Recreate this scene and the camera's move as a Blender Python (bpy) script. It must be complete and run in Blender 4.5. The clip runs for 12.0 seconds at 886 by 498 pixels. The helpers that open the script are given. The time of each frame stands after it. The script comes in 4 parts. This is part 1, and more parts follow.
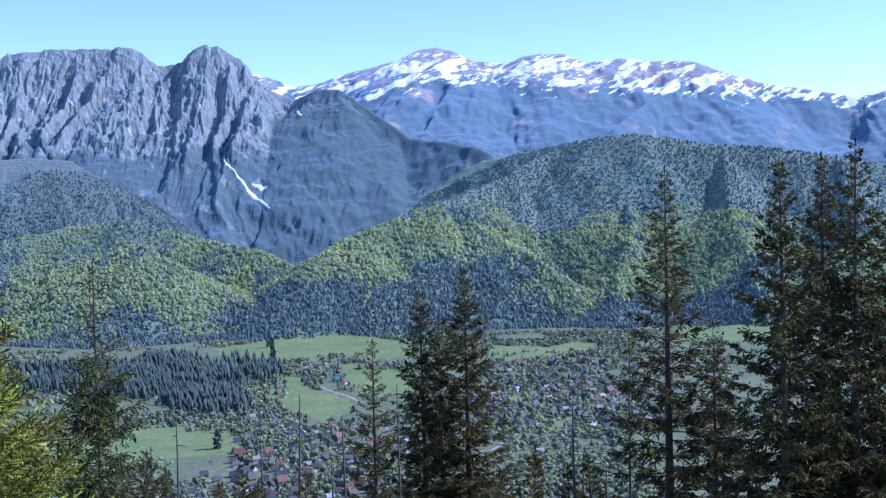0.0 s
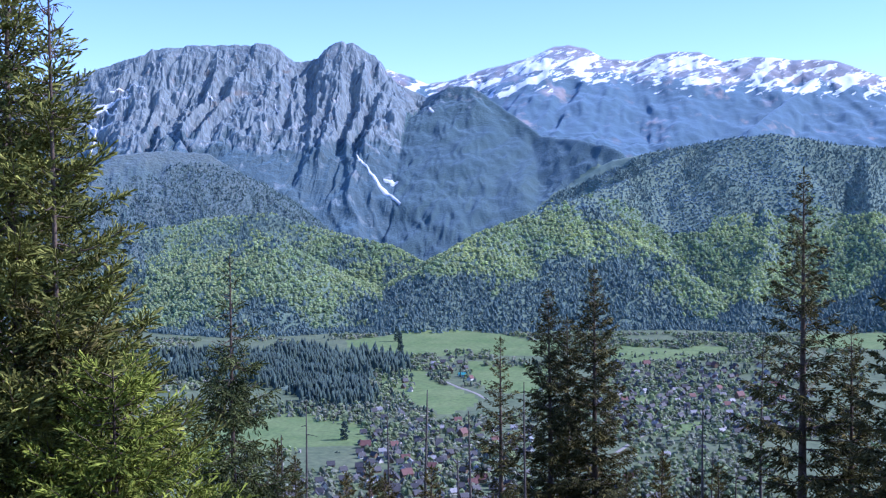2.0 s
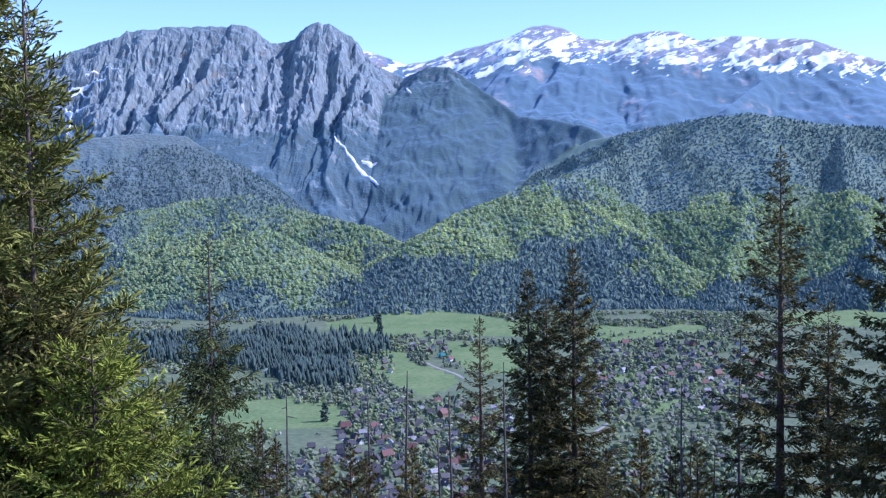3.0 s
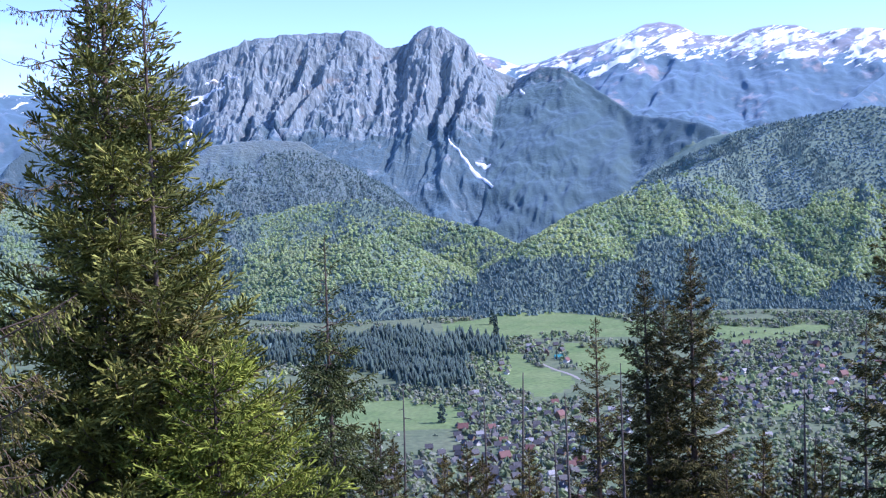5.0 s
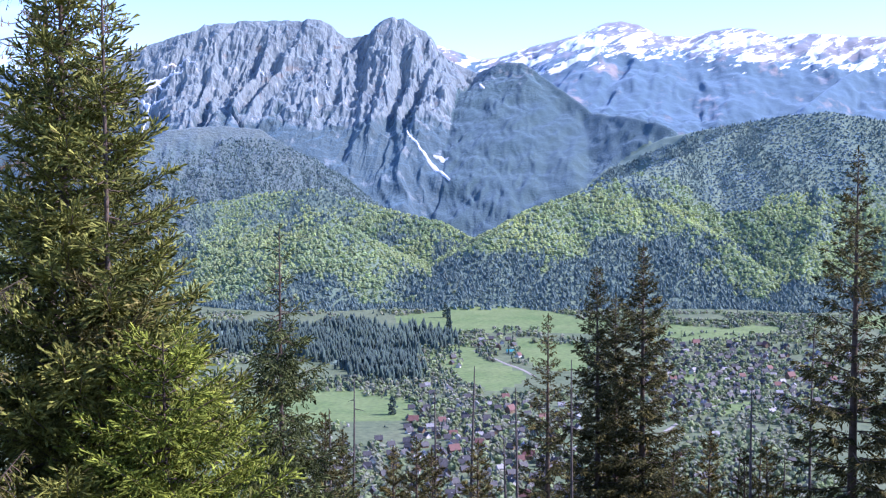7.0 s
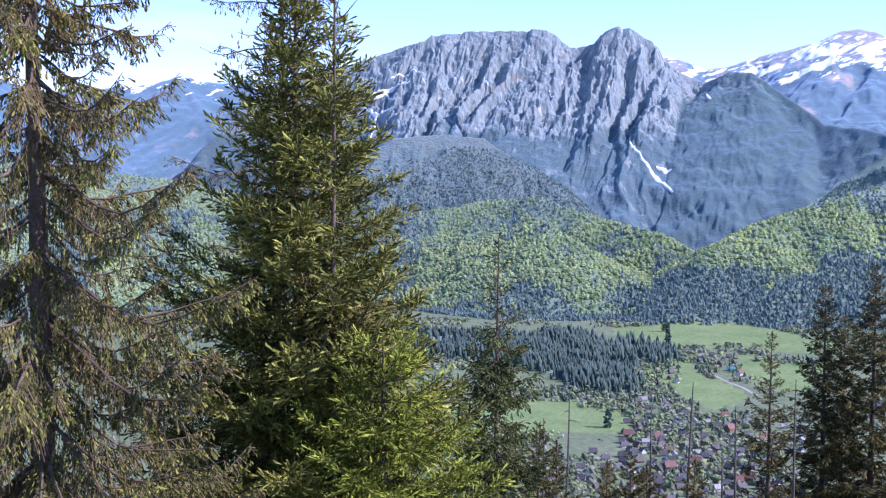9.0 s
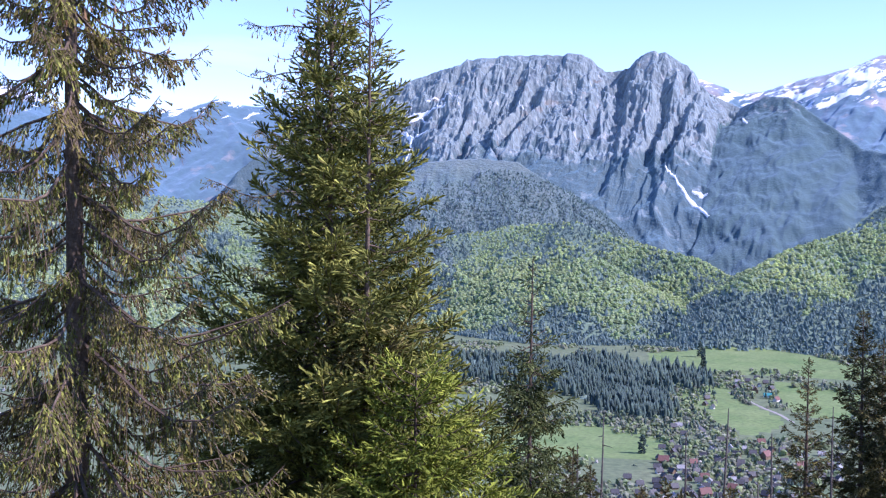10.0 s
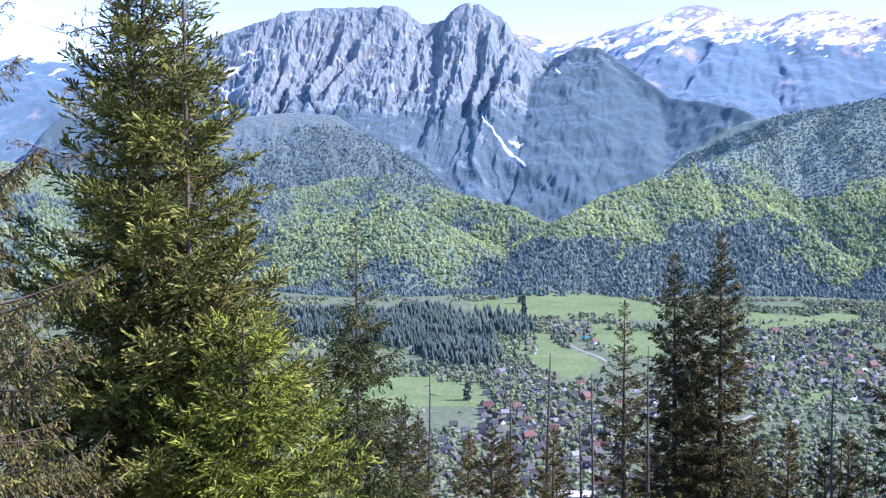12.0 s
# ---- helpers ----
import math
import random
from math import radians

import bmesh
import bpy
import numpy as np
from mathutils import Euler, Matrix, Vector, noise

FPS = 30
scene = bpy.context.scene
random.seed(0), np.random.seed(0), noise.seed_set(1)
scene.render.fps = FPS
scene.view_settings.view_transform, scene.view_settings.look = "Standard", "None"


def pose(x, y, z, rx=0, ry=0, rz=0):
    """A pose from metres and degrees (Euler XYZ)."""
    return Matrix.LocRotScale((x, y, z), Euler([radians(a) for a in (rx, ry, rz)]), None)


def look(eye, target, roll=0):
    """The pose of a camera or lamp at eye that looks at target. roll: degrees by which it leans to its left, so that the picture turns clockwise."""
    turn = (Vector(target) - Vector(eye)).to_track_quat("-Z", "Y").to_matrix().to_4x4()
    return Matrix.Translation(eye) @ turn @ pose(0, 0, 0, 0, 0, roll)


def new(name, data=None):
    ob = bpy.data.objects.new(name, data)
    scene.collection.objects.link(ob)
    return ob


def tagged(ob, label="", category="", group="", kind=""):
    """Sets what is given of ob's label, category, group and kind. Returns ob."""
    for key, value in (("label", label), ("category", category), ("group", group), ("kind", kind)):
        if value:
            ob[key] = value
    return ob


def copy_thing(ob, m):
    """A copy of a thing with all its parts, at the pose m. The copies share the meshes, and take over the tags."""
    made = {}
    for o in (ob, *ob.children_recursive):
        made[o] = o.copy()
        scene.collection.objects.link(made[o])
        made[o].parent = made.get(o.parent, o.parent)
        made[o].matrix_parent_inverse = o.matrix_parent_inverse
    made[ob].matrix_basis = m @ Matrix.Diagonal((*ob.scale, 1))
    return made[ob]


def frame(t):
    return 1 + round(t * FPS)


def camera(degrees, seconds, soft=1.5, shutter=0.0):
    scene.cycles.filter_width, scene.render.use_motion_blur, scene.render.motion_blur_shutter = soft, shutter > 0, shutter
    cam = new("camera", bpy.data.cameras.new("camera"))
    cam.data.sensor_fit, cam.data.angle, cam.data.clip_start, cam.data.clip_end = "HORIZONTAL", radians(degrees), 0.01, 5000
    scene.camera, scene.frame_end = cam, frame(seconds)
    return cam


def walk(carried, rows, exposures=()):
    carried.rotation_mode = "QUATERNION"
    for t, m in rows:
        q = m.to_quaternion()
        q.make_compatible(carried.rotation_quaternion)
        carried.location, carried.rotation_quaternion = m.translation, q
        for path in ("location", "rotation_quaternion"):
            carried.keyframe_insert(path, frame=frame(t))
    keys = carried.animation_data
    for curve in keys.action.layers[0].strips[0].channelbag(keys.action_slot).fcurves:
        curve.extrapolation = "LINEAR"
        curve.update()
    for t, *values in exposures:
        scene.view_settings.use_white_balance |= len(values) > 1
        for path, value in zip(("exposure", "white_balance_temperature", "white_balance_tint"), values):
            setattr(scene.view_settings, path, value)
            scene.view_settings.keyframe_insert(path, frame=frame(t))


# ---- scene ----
cam = camera(39.98, 12.0, soft=1.3)
PATH = [
    (0, pose(0.030, 0.000, 300.000, 87.00, 1.50, 0.00)),
    (0.5, pose(0.020, 0.000, 300.000, 87.13, 0.86, 1.11)),
    (1, pose(0.000, 0.000, 300.000, 87.41, 0.65, 4.28)),
    (1.5, pose(0.000, 0.000, 300.000, 87.04, 0.75, 5.57)),
    (2, pose(-0.020, 0.000, 300.000, 86.98, 0.57, 6.11)),
    (2.5, pose(-0.020, 0.000, 300.000, 86.63, 0.74, 6.10)),
    (2.7, pose(-0.030, 0.000, 300.000, 86.01, 0.66, 5.39)),
    (4.3, pose(0.030, 0.000, 300.000, 86.61, 1.42, 4.89)),
    (4.5, pose(0.040, 0.000, 300.000, 86.49, 1.58, 6.08)),
    (5, pose(0.000, 0.000, 300.000, 86.28, 1.98, 10.44)),
    (5.5, pose(-0.030, 0.000, 300.000, 86.24, 1.52, 12.75)),
    (6, pose(-0.030, 0.000, 300.000, 85.78, 1.18, 12.00)),
    (6.5, pose(-0.020, 0.000, 300.000, 85.52, 0.26, 8.52)),
    (6.7, pose(-0.010, 0.000, 300.000, 85.66, 0.21, 7.84)),
    (8.3, pose(0.020, 0.000, 300.000, 86.61, -0.31, 15.09)),
    (8.5, pose(0.010, 0.000, 300.000, 85.57, -1.14, 14.79)),
    (9, pose(0.010, 0.000, 300.000, 86.32, -0.58, 18.81)),
    (9.5, pose(0.010, 0.000, 300.000, 86.94, -0.97, 18.77)),
    (10, pose(0.020, 0.000, 300.000, 87.40, -0.82, 20.44)),
    (10.5, pose(0.010, 0.000, 300.000, 86.75, 0.08, 19.98)),
    (11, pose(0.000, 0.000, 300.000, 85.87, 0.46, 20.35)),
    (11.5, pose(-0.035, 0.000, 300.000, 85.68, 0.40, 16.91)),
    (12, pose(-0.020, 0.000, 300.000, 85.25, 0.38, 11.98)),
]
EXPOSURES = [(0, 0.94, 4830, 32), (2.7, 0.97, 4880, 31), (4.3, 1.07, 4960, 32), (5.5, 1.31, 5190, 34), (6.5, 1.45, 5290, 35), (8.4, 1.28, 5270, 36), (9.5, 1.37, 5330, 37), (10.4, 1.26, 5310, 36), (11.0, 1.37, 5310, 36), (12, 1.57, 5300, 35)]
walk(cam, PATH, EXPOSURES)

# ---- light: clear afternoon, sun from the west (right) ----
SUN_ELEVATION, SUN_BEARING = 40.0, 84.0     # degrees; bearing clockwise from +y
SUN_DIR = Vector((math.sin(radians(SUN_BEARING)) * math.cos(radians(SUN_ELEVATION)),
                  math.cos(radians(SUN_BEARING)) * math.cos(radians(SUN_ELEVATION)),
                  math.sin(radians(SUN_ELEVATION))))
sun_data = bpy.data.lights.new("sun", "SUN")
sun_data.energy, sun_data.angle, sun_data.color = 3.3, radians(0.53), (1.0, 0.90, 0.74)
sun = new("sun", sun_data)
sun.matrix_world = look(Vector((0, 0, 2000)) + SUN_DIR * 500, Vector((0, 0, 2000)))

world = bpy.data.worlds.new("sky")
scene.world = world
world.use_nodes = True
wn, wl = world.node_tree.nodes, world.node_tree.links
wn.clear()
sky = wn.new("ShaderNodeTexSky")
sky.sky_type, sky.sun_disc = "NISHITA", False
sky.sun_elevation, sky.sun_rotation = radians(SUN_ELEVATION), radians(SUN_BEARING)
sky.altitude, sky.air_density, sky.dust_density, sky.ozone_density = 2500, 1.0, 0.0, 2.0
back = wn.new("ShaderNodeBackground")
back.inputs["Strength"].default_value = 0.108
# a thin cirrus wisp to the left of the massif
tc = wn.new("ShaderNodeTexCoord")
far = wn.new("ShaderNodeVectorMath")
far.operation = "SUBTRACT"
far.inputs[1].default_value = (-math.sin(radians(31.0)) * math.cos(radians(6.4)), math.cos(radians(31.0)) * math.cos(radians(6.4)), math.sin(radians(6.4)))
wl.new(tc.outputs["Generated"], far.inputs[0])
cm = wn.new("ShaderNodeMapping")
cm.inputs["Rotation"].default_value = (0, radians(9), radians(31.0))
cm.inputs["Scale"].default_value = (10, 10, 60)
wl.new(far.outputs[0], cm.inputs["Vector"])
cl = wn.new("ShaderNodeVectorMath")
cl.operation = "LENGTH"
wl.new(cm.outputs[0], cl.inputs[0])
cn = wn.new("ShaderNodeTexNoise")
cn.inputs["Scale"].default_value, cn.inputs["Detail"].default_value = 1.6, 6
wl.new(cm.outputs[0], cn.inputs["Vector"])
cs = wn.new("ShaderNodeMath")
cs.operation = "SUBTRACT"
wl.new(cn.outputs["Fac"], cs.inputs[0])
cr = wn.new("ShaderNodeMapRange")
cr.inputs["From Min"].default_value, cr.inputs["From Max"].default_value = 0.2, 1.3
cr.inputs["To Min"].default_value, cr.inputs["To Max"].default_value = 0.1, 0.75
wl.new(cl.outputs["Value"], cr.inputs["Value"])
wl.new(cr.outputs[0], cs.inputs[1])
cf = wn.new("ShaderNodeMapRange")
cf.inputs["From Min"].default_value, cf.inputs["From Max"].default_value = 0.0, 0.4
cf.inputs["To Max"].default_value = 0.16
wl.new(cs.outputs[0], cf.inputs["Value"])
cx = wn.new("ShaderNodeMix")
cx.data_type = "RGBA"
wl.new(cf.outputs[0], cx.inputs["Factor"])
wl.new(sky.outputs[0], cx.inputs["A"])
cx.inputs["B"].default_value = (5.5, 6.0, 6.4, 1)
wl.new(cx.outputs["Result"], back.inputs["Color"])
wl.new(back.outputs[0], wn.new("ShaderNodeOutputWorld").inputs["Surface"])


# ---- materials ----
def mat(name, dark, light, scale, rough=0.85, bump=0.0, fine=None, island=0.0, detail=6.0, mid=0.5, spread=0.25, stretch=(1, 1, 1), sheen=0.0, leaf=0.0, haze_tint=(0.58, 0.77, 1.0)):
    """Two colours mixed by noise of that scale (1/m), a second finer noise, bump in metres, variation per island."""
    m = bpy.data.materials.new(name)
    m.use_nodes = True
    n, l = m.node_tree.nodes, m.node_tree.links
    b = n["Principled BSDF"]
    b.inputs["Roughness"].default_value = rough
    b.inputs["Specular IOR Level"].default_value = 0.12 if leaf else 0.25
    if sheen:    # tinted sheen at a slant, standing in for distance haze
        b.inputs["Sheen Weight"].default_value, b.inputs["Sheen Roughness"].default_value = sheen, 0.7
        b.inputs["Sheen Tint"].default_value = (*haze_tint, 1)
    geo = n.new("ShaderNodeNewGeometry")
    mpg = n.new("ShaderNodeMapping")
    mpg.inputs["Scale"].default_value = stretch
    l.new(geo.outputs["Position"], mpg.inputs["Vector"])
    noi = n.new("ShaderNodeTexNoise")
    noi.inputs["Scale"].default_value, noi.inputs["Detail"].default_value = scale, detail
    l.new(mpg.outputs[0], noi.inputs["Vector"])
    ramp = n.new("ShaderNodeValToRGB")
    ramp.color_ramp.elements[0].position, ramp.color_ramp.elements[1].position = mid - spread, mid + spread
    ramp.color_ramp.elements[0].color, ramp.color_ramp.elements[1].color = (*dark, 1), (*light, 1)
    l.new(noi.outputs["Fac"], ramp.inputs[0])
    out = ramp.outputs[0]
    fin = n.new("ShaderNodeTexNoise")
    fin.inputs["Scale"].default_value, fin.inputs["Detail"].default_value = fine or scale * 9, 4
    l.new(mpg.outputs[0], fin.inputs["Vector"])
    hsv = n.new("ShaderNodeHueSaturation")
    mr = n.new("ShaderNodeMapRange")
    mr.inputs["From Min"].default_value, mr.inputs["From Max"].default_value = 0.3, 0.7
    mr.inputs["To Min"].default_value, mr.inputs["To Max"].default_value = 0.75, 1.25
    l.new(fin.outputs["Fac"], mr.inputs["Value"])
    val = mr.outputs[0]
    if island:
        mi = n.new("ShaderNodeMapRange")
        mi.inputs["To Min"].default_value, mi.inputs["To Max"].default_value = 1 - island, 1 + island
        l.new(geo.outputs["Random Per Island"], mi.inputs["Value"])
        mu = n.new("ShaderNodeMath")
        mu.operation = "MULTIPLY"
        l.new(val, mu.inputs[0])
        l.new(mi.outputs[0], mu.inputs[1])
        val = mu.outputs[0]
    l.new(val, hsv.inputs["Value"])
    l.new(out, hsv.inputs["Color"])
    l.new(hsv.outputs[0], b.inputs["Base Color"])
    if leaf:     # light that passes through the leaves
        tl = n.new("ShaderNodeBsdfTranslucent")
        l.new(hsv.outputs[0], tl.inputs["Color"])
        ms = n.new("ShaderNodeMixShader")
        ms.inputs[0].default_value = leaf
        l.new(b.outputs[0], ms.inputs[1])
        l.new(tl.outputs[0], ms.inputs[2])
        l.new(ms.outputs[0], n["Material Output"].inputs["Surface"])
    if bump:
        bp = n.new("ShaderNodeBump")
        bp.inputs["Distance"].default_value, bp.inputs["Strength"].default_value = bump, 1.0
        l.new(fin.outputs["Fac"], bp.inputs["Height"])
        l.new(bp.outputs[0], b.inputs["Normal"])
    return m


def add_mask(m, colour, scale, low, high, zmin, zmax, stretch=(1, 1, 1), seed=0.0, slant=0.0, fall=0.0):
    """Lays a second covering (snow, grass) over m, in patches of noise that grow between two heights; fall: how much lower they start per metre away from the middle."""
    n, l = m.node_tree.nodes, m.node_tree.links
    b = n["Principled BSDF"]
    src = b.inputs["Base Color"].links[0].from_socket
    geo = n.new("ShaderNodeNewGeometry")
    mp = n.new("ShaderNodeMapping")
    mp.inputs["Scale"].default_value, mp.inputs["Location"].default_value = stretch, (seed, seed * 2, 0)
    tilt = n.new("ShaderNodeMapping")
    tilt.inputs["Rotation"].default_value = (0, radians(slant), 0)
    l.new(geo.outputs["Position"], tilt.inputs["Vector"])
    l.new(tilt.outputs[0], mp.inputs["Vector"])
    noi = n.new("ShaderNodeTexNoise")
    noi.inputs["Scale"].default_value, noi.inputs["Detail"].default_value = scale, 7
    noi.inputs["Roughness"].default_value = 0.62
    l.new(mp.outputs[0], noi.inputs["Vector"])
    sep = n.new("ShaderNodeSeparateXYZ")
    l.new(geo.outputs["Position"], sep.inputs[0])
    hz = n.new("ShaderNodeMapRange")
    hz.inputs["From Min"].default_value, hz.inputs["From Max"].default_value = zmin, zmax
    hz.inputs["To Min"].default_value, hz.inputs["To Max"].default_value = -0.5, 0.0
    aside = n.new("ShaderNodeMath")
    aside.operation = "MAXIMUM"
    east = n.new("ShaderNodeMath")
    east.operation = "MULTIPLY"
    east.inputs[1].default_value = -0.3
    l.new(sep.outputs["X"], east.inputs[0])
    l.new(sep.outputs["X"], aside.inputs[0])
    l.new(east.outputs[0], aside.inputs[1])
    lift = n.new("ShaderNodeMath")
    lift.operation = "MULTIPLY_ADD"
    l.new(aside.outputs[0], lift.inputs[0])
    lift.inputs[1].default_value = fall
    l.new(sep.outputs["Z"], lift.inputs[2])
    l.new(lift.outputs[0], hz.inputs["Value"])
    add = n.new("ShaderNodeMath")
    l.new(noi.outputs["Fac"], add.inputs[0])
    l.new(hz.outputs[0], add.inputs[1])
    rp = n.new("ShaderNodeMapRange")
    rp.inputs["From Min"].default_value, rp.inputs["From Max"].default_value = low, high
    l.new(add.outputs[0], rp.inputs["Value"])
    mix = n.new("ShaderNodeMix")
    mix.data_type = "RGBA"
    l.new(rp.outputs[0], mix.inputs["Factor"])
    l.new(src, mix.inputs["A"])
    mix.inputs["B"].default_value = (*colour, 1)
    l.new(mix.outputs["Result"], b.inputs["Base Color"])
    return m


# the blue sheen on the mountain surfaces imitates haze
ROCK = mat("limestone", (0.138, 0.168, 0.172), (0.222, 0.245, 0.228), 0.03, bump=2.5, fine=0.16, stretch=(1, 1, 0.35), sheen=0.36, haze_tint=(0.42, 0.74, 1.0))
add_mask(ROCK, (0.11, 0.125, 0.13), 0.03, 0.53, 0.62, 300, 301, (1, 1, 0.3), 5.0)
add_mask(ROCK, (0.17, 0.145, 0.115), 0.02, 0.60, 0.68, 300, 301, (1, 1, 1.4), 9.0)
add_mask(ROCK, (0.40, 0.39, 0.37), 0.06, 0.60, 0.68, 300, 301, (1, 1, 0.16), 21.0)
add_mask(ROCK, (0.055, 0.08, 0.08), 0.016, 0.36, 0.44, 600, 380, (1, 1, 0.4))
add_mask(ROCK, (0.86, 0.87, 0.9), 0.05, 0.70, 0.72, 420, 520, (0.7, 0.7, 1.3), 13.0)
ALPINE = mat("alpine_turf", (0.13, 0.14, 0.15), (0.30, 0.235, 0.19), 0.006, bump=3, fine=0.03, sheen=0.45, haze_tint=(0.5, 0.72, 1.0))
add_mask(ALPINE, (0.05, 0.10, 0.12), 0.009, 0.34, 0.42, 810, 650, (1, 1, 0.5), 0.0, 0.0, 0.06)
add_mask(ALPINE, (0.12, 0.14, 0.14), 0.02, 0.63, 0.70, 400, 401, (1, 1, 0.3), 7.0)
add_mask(ALPINE, (0.86, 0.87, 0.9), 0.05, 0.592, 0.606, 400, 690, (0.35, 0.35, 1.9), 3.0, 24, 0.07)
add_mask(ALPINE, (0.86, 0.87, 0.9), 0.017, 0.513, 0.525, 450, 670, (0.5, 0.4, 1.9), 0.0, 24, 0.07)
add_mask(ALPINE, (0.22, 0.18, 0.16), 0.018, 0.41, 0.43, 700, 800, (0.6, 0.6, 2.0), 11.0)
SUBALPINE = mat("subalpine_scrub", (0.028, 0.064, 0.066), (0.056, 0.1, 0.088), 0.012, bump=2.5, fine=0.2, sheen=0.3, haze_tint=(0.5, 0.72, 1.0))
add_mask(SUBALPINE, (0.165, 0.18, 0.165), 0.03, 0.545, 0.62, 300, 560, (1, 1, 0.3), 4.0)
add_mask(SUBALPINE, (0.86, 0.87, 0.9), 0.05, 0.72, 0.735, 430, 560, (0.7, 0.7, 1.3), 17.0)
DWARF_PINE = mat("dwarf_pine_slope", (0.05, 0.09, 0.08), (0.10, 0.125, 0.095), 0.014, bump=4, fine=0.12, sheen=0.3)
add_mask(DWARF_PINE, (0.17, 0.15, 0.12), 0.012, 0.58, 0.68, 330, 420, (1, 1, 1), 2.0)
FOREST_FLOOR = mat("forest_floor", (0.10, 0.15, 0.095), (0.16, 0.20, 0.11), 0.02, bump=1, fine=0.2, sheen=0.2, haze_tint=(0.5, 0.8, 1.0))
MEADOW = mat("meadow_grass", (0.11, 0.178, 0.045), (0.18, 0.235, 0.08), 0.02, bump=0.2, fine=0.15, sheen=0.04)
SCRUB = mat("valley_scrub", (0.085, 0.125, 0.05), (0.15, 0.175, 0.085), 0.015, bump=0.5, fine=0.12, sheen=0.05)
SLOPE = mat("hillside_grass", (0.08, 0.10, 0.04), (0.16, 0.15, 0.07), 0.3, bump=0.05, fine=4)
SNOW = mat("old_snow", (0.78, 0.80, 0.83), (0.88, 0.89, 0.9), 0.05, rough=0.6, bump=0.5)
ROAD = mat("pale_gravel_road", (0.26, 0.25, 0.23), (0.36, 0.34, 0.31), 0.2)
# far crowns: haze mixed into the base colour, lighter, and bluer for spruce
SPRUCE_HAZED = mat("spruce_crowns", (0.11, 0.17, 0.155), (0.15, 0.21, 0.18), 0.006, island=0.08, sheen=0.3, haze_tint=(0.6, 0.8, 0.95), leaf=0.25)
# the same spruce nearer by, with less haze put into its colour
SPRUCE_VALLEY = mat("valley_spruce_crowns", (0.034, 0.06, 0.045), (0.062, 0.094, 0.064), 0.01, island=0.3, sheen=0.12, haze_tint=(0.55, 0.76, 1.0))
BEECH_HAZED = mat("fresh_beech_crowns", (0.33, 0.43, 0.215), (0.59, 0.64, 0.28), 0.006, island=0.14, sheen=0.45, haze_tint=(0.6, 0.82, 0.92), leaf=0.55)
BEECH_VALLEY = mat("garden_tree_crowns", (0.21, 0.28, 0.145), (0.35, 0.40, 0.20), 0.01, island=0.3, sheen=0.12, leaf=0.5)
# upper hill crowns, coloured grey-blue to imitate the haze over them
UPPER_HAZED = mat("haze_grey_crowns", (0.09, 0.145, 0.15), (0.14, 0.19, 0.175), 0.012, island=0.1, sheen=0.4, haze_tint=(0.45, 0.74, 1.0), leaf=0.2)
BARE_FAR = mat("budding_crowns", (0.25, 0.275, 0.205), (0.36, 0.375, 0.27), 0.01, island=0.35, sheen=0.15, leaf=0.5)
BARK = mat("spruce_bark", (0.055, 0.04, 0.03), (0.16, 0.118, 0.085), 6, bump=0.01, fine=30)
DEADWOOD = mat("grey_deadwood", (0.07, 0.06, 0.055), (0.17, 0.15, 0.13), 5, bump=0.01, fine=30)
NEEDLE = mat("spruce_needles", (0.042, 0.054, 0.015), (0.285, 0.285, 0.06), 1.5, rough=0.8, island=0.55, leaf=0.05)
NEEDLE_SLIM = mat("greyish_spruce_needles", (0.026, 0.038, 0.014), (0.13, 0.15, 0.045), 1.0, rough=0.8, island=0.5, leaf=0.05)
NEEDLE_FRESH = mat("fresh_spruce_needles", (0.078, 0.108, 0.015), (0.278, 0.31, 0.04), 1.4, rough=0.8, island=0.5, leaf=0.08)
NEEDLE_OLD = mat("dry_spruce_needles", (0.05, 0.043, 0.018), (0.235, 0.2, 0.055), 0.9, rough=0.8, island=0.45, leaf=0.08)
NEEDLE_DARK = mat("dark_spruce_needles", (0.028, 0.033, 0.013), (0.138, 0.128, 0.042), 0.7, rough=0.8, island=0.45, leaf=0.08)
DRY_TWIG = mat("dry_hanging_twigs", (0.07, 0.052, 0.034), (0.19, 0.14, 0.09), 3, rough=0.9, island=0.3)
CONE = mat("spruce_cones", (0.18, 0.10, 0.05), (0.28, 0.17, 0.09), 8, bump=0.005)
WALL_WHITE = mat("white_render", (0.5, 0.485, 0.46), (0.7, 0.68, 0.65), 0.3)
WALL_WOOD = mat("brown_timber", (0.13, 0.09, 0.06), (0.24, 0.17, 0.11), 0.5)
ROOF_DARK = mat("dark_slate_roof", (0.05, 0.05, 0.055), (0.10, 0.10, 0.11), 0.5, rough=0.6)
ROOF_RED = mat("red_tile_roof", (0.14, 0.075, 0.07), (0.20, 0.105, 0.09), 0.5, rough=0.7)
ROOF_GREY = mat("pale_metal_roof", (0.22, 0.22, 0.235), (0.34, 0.34, 0.35), 0.4, rough=0.45)
ROOF_PALE = mat("white_metal_roof", (0.62, 0.62, 0.63), (0.72, 0.72, 0.73), 0.4, rough=0.4)
ROOF_TEAL = mat("teal_metal_roof", (0.03, 0.18, 0.2), (0.05, 0.26, 0.27), 0.4, rough=0.5)
GLASS = mat("window_glass", (0.03, 0.035, 0.04), (0.05, 0.055, 0.06), 1, rough=0.1)


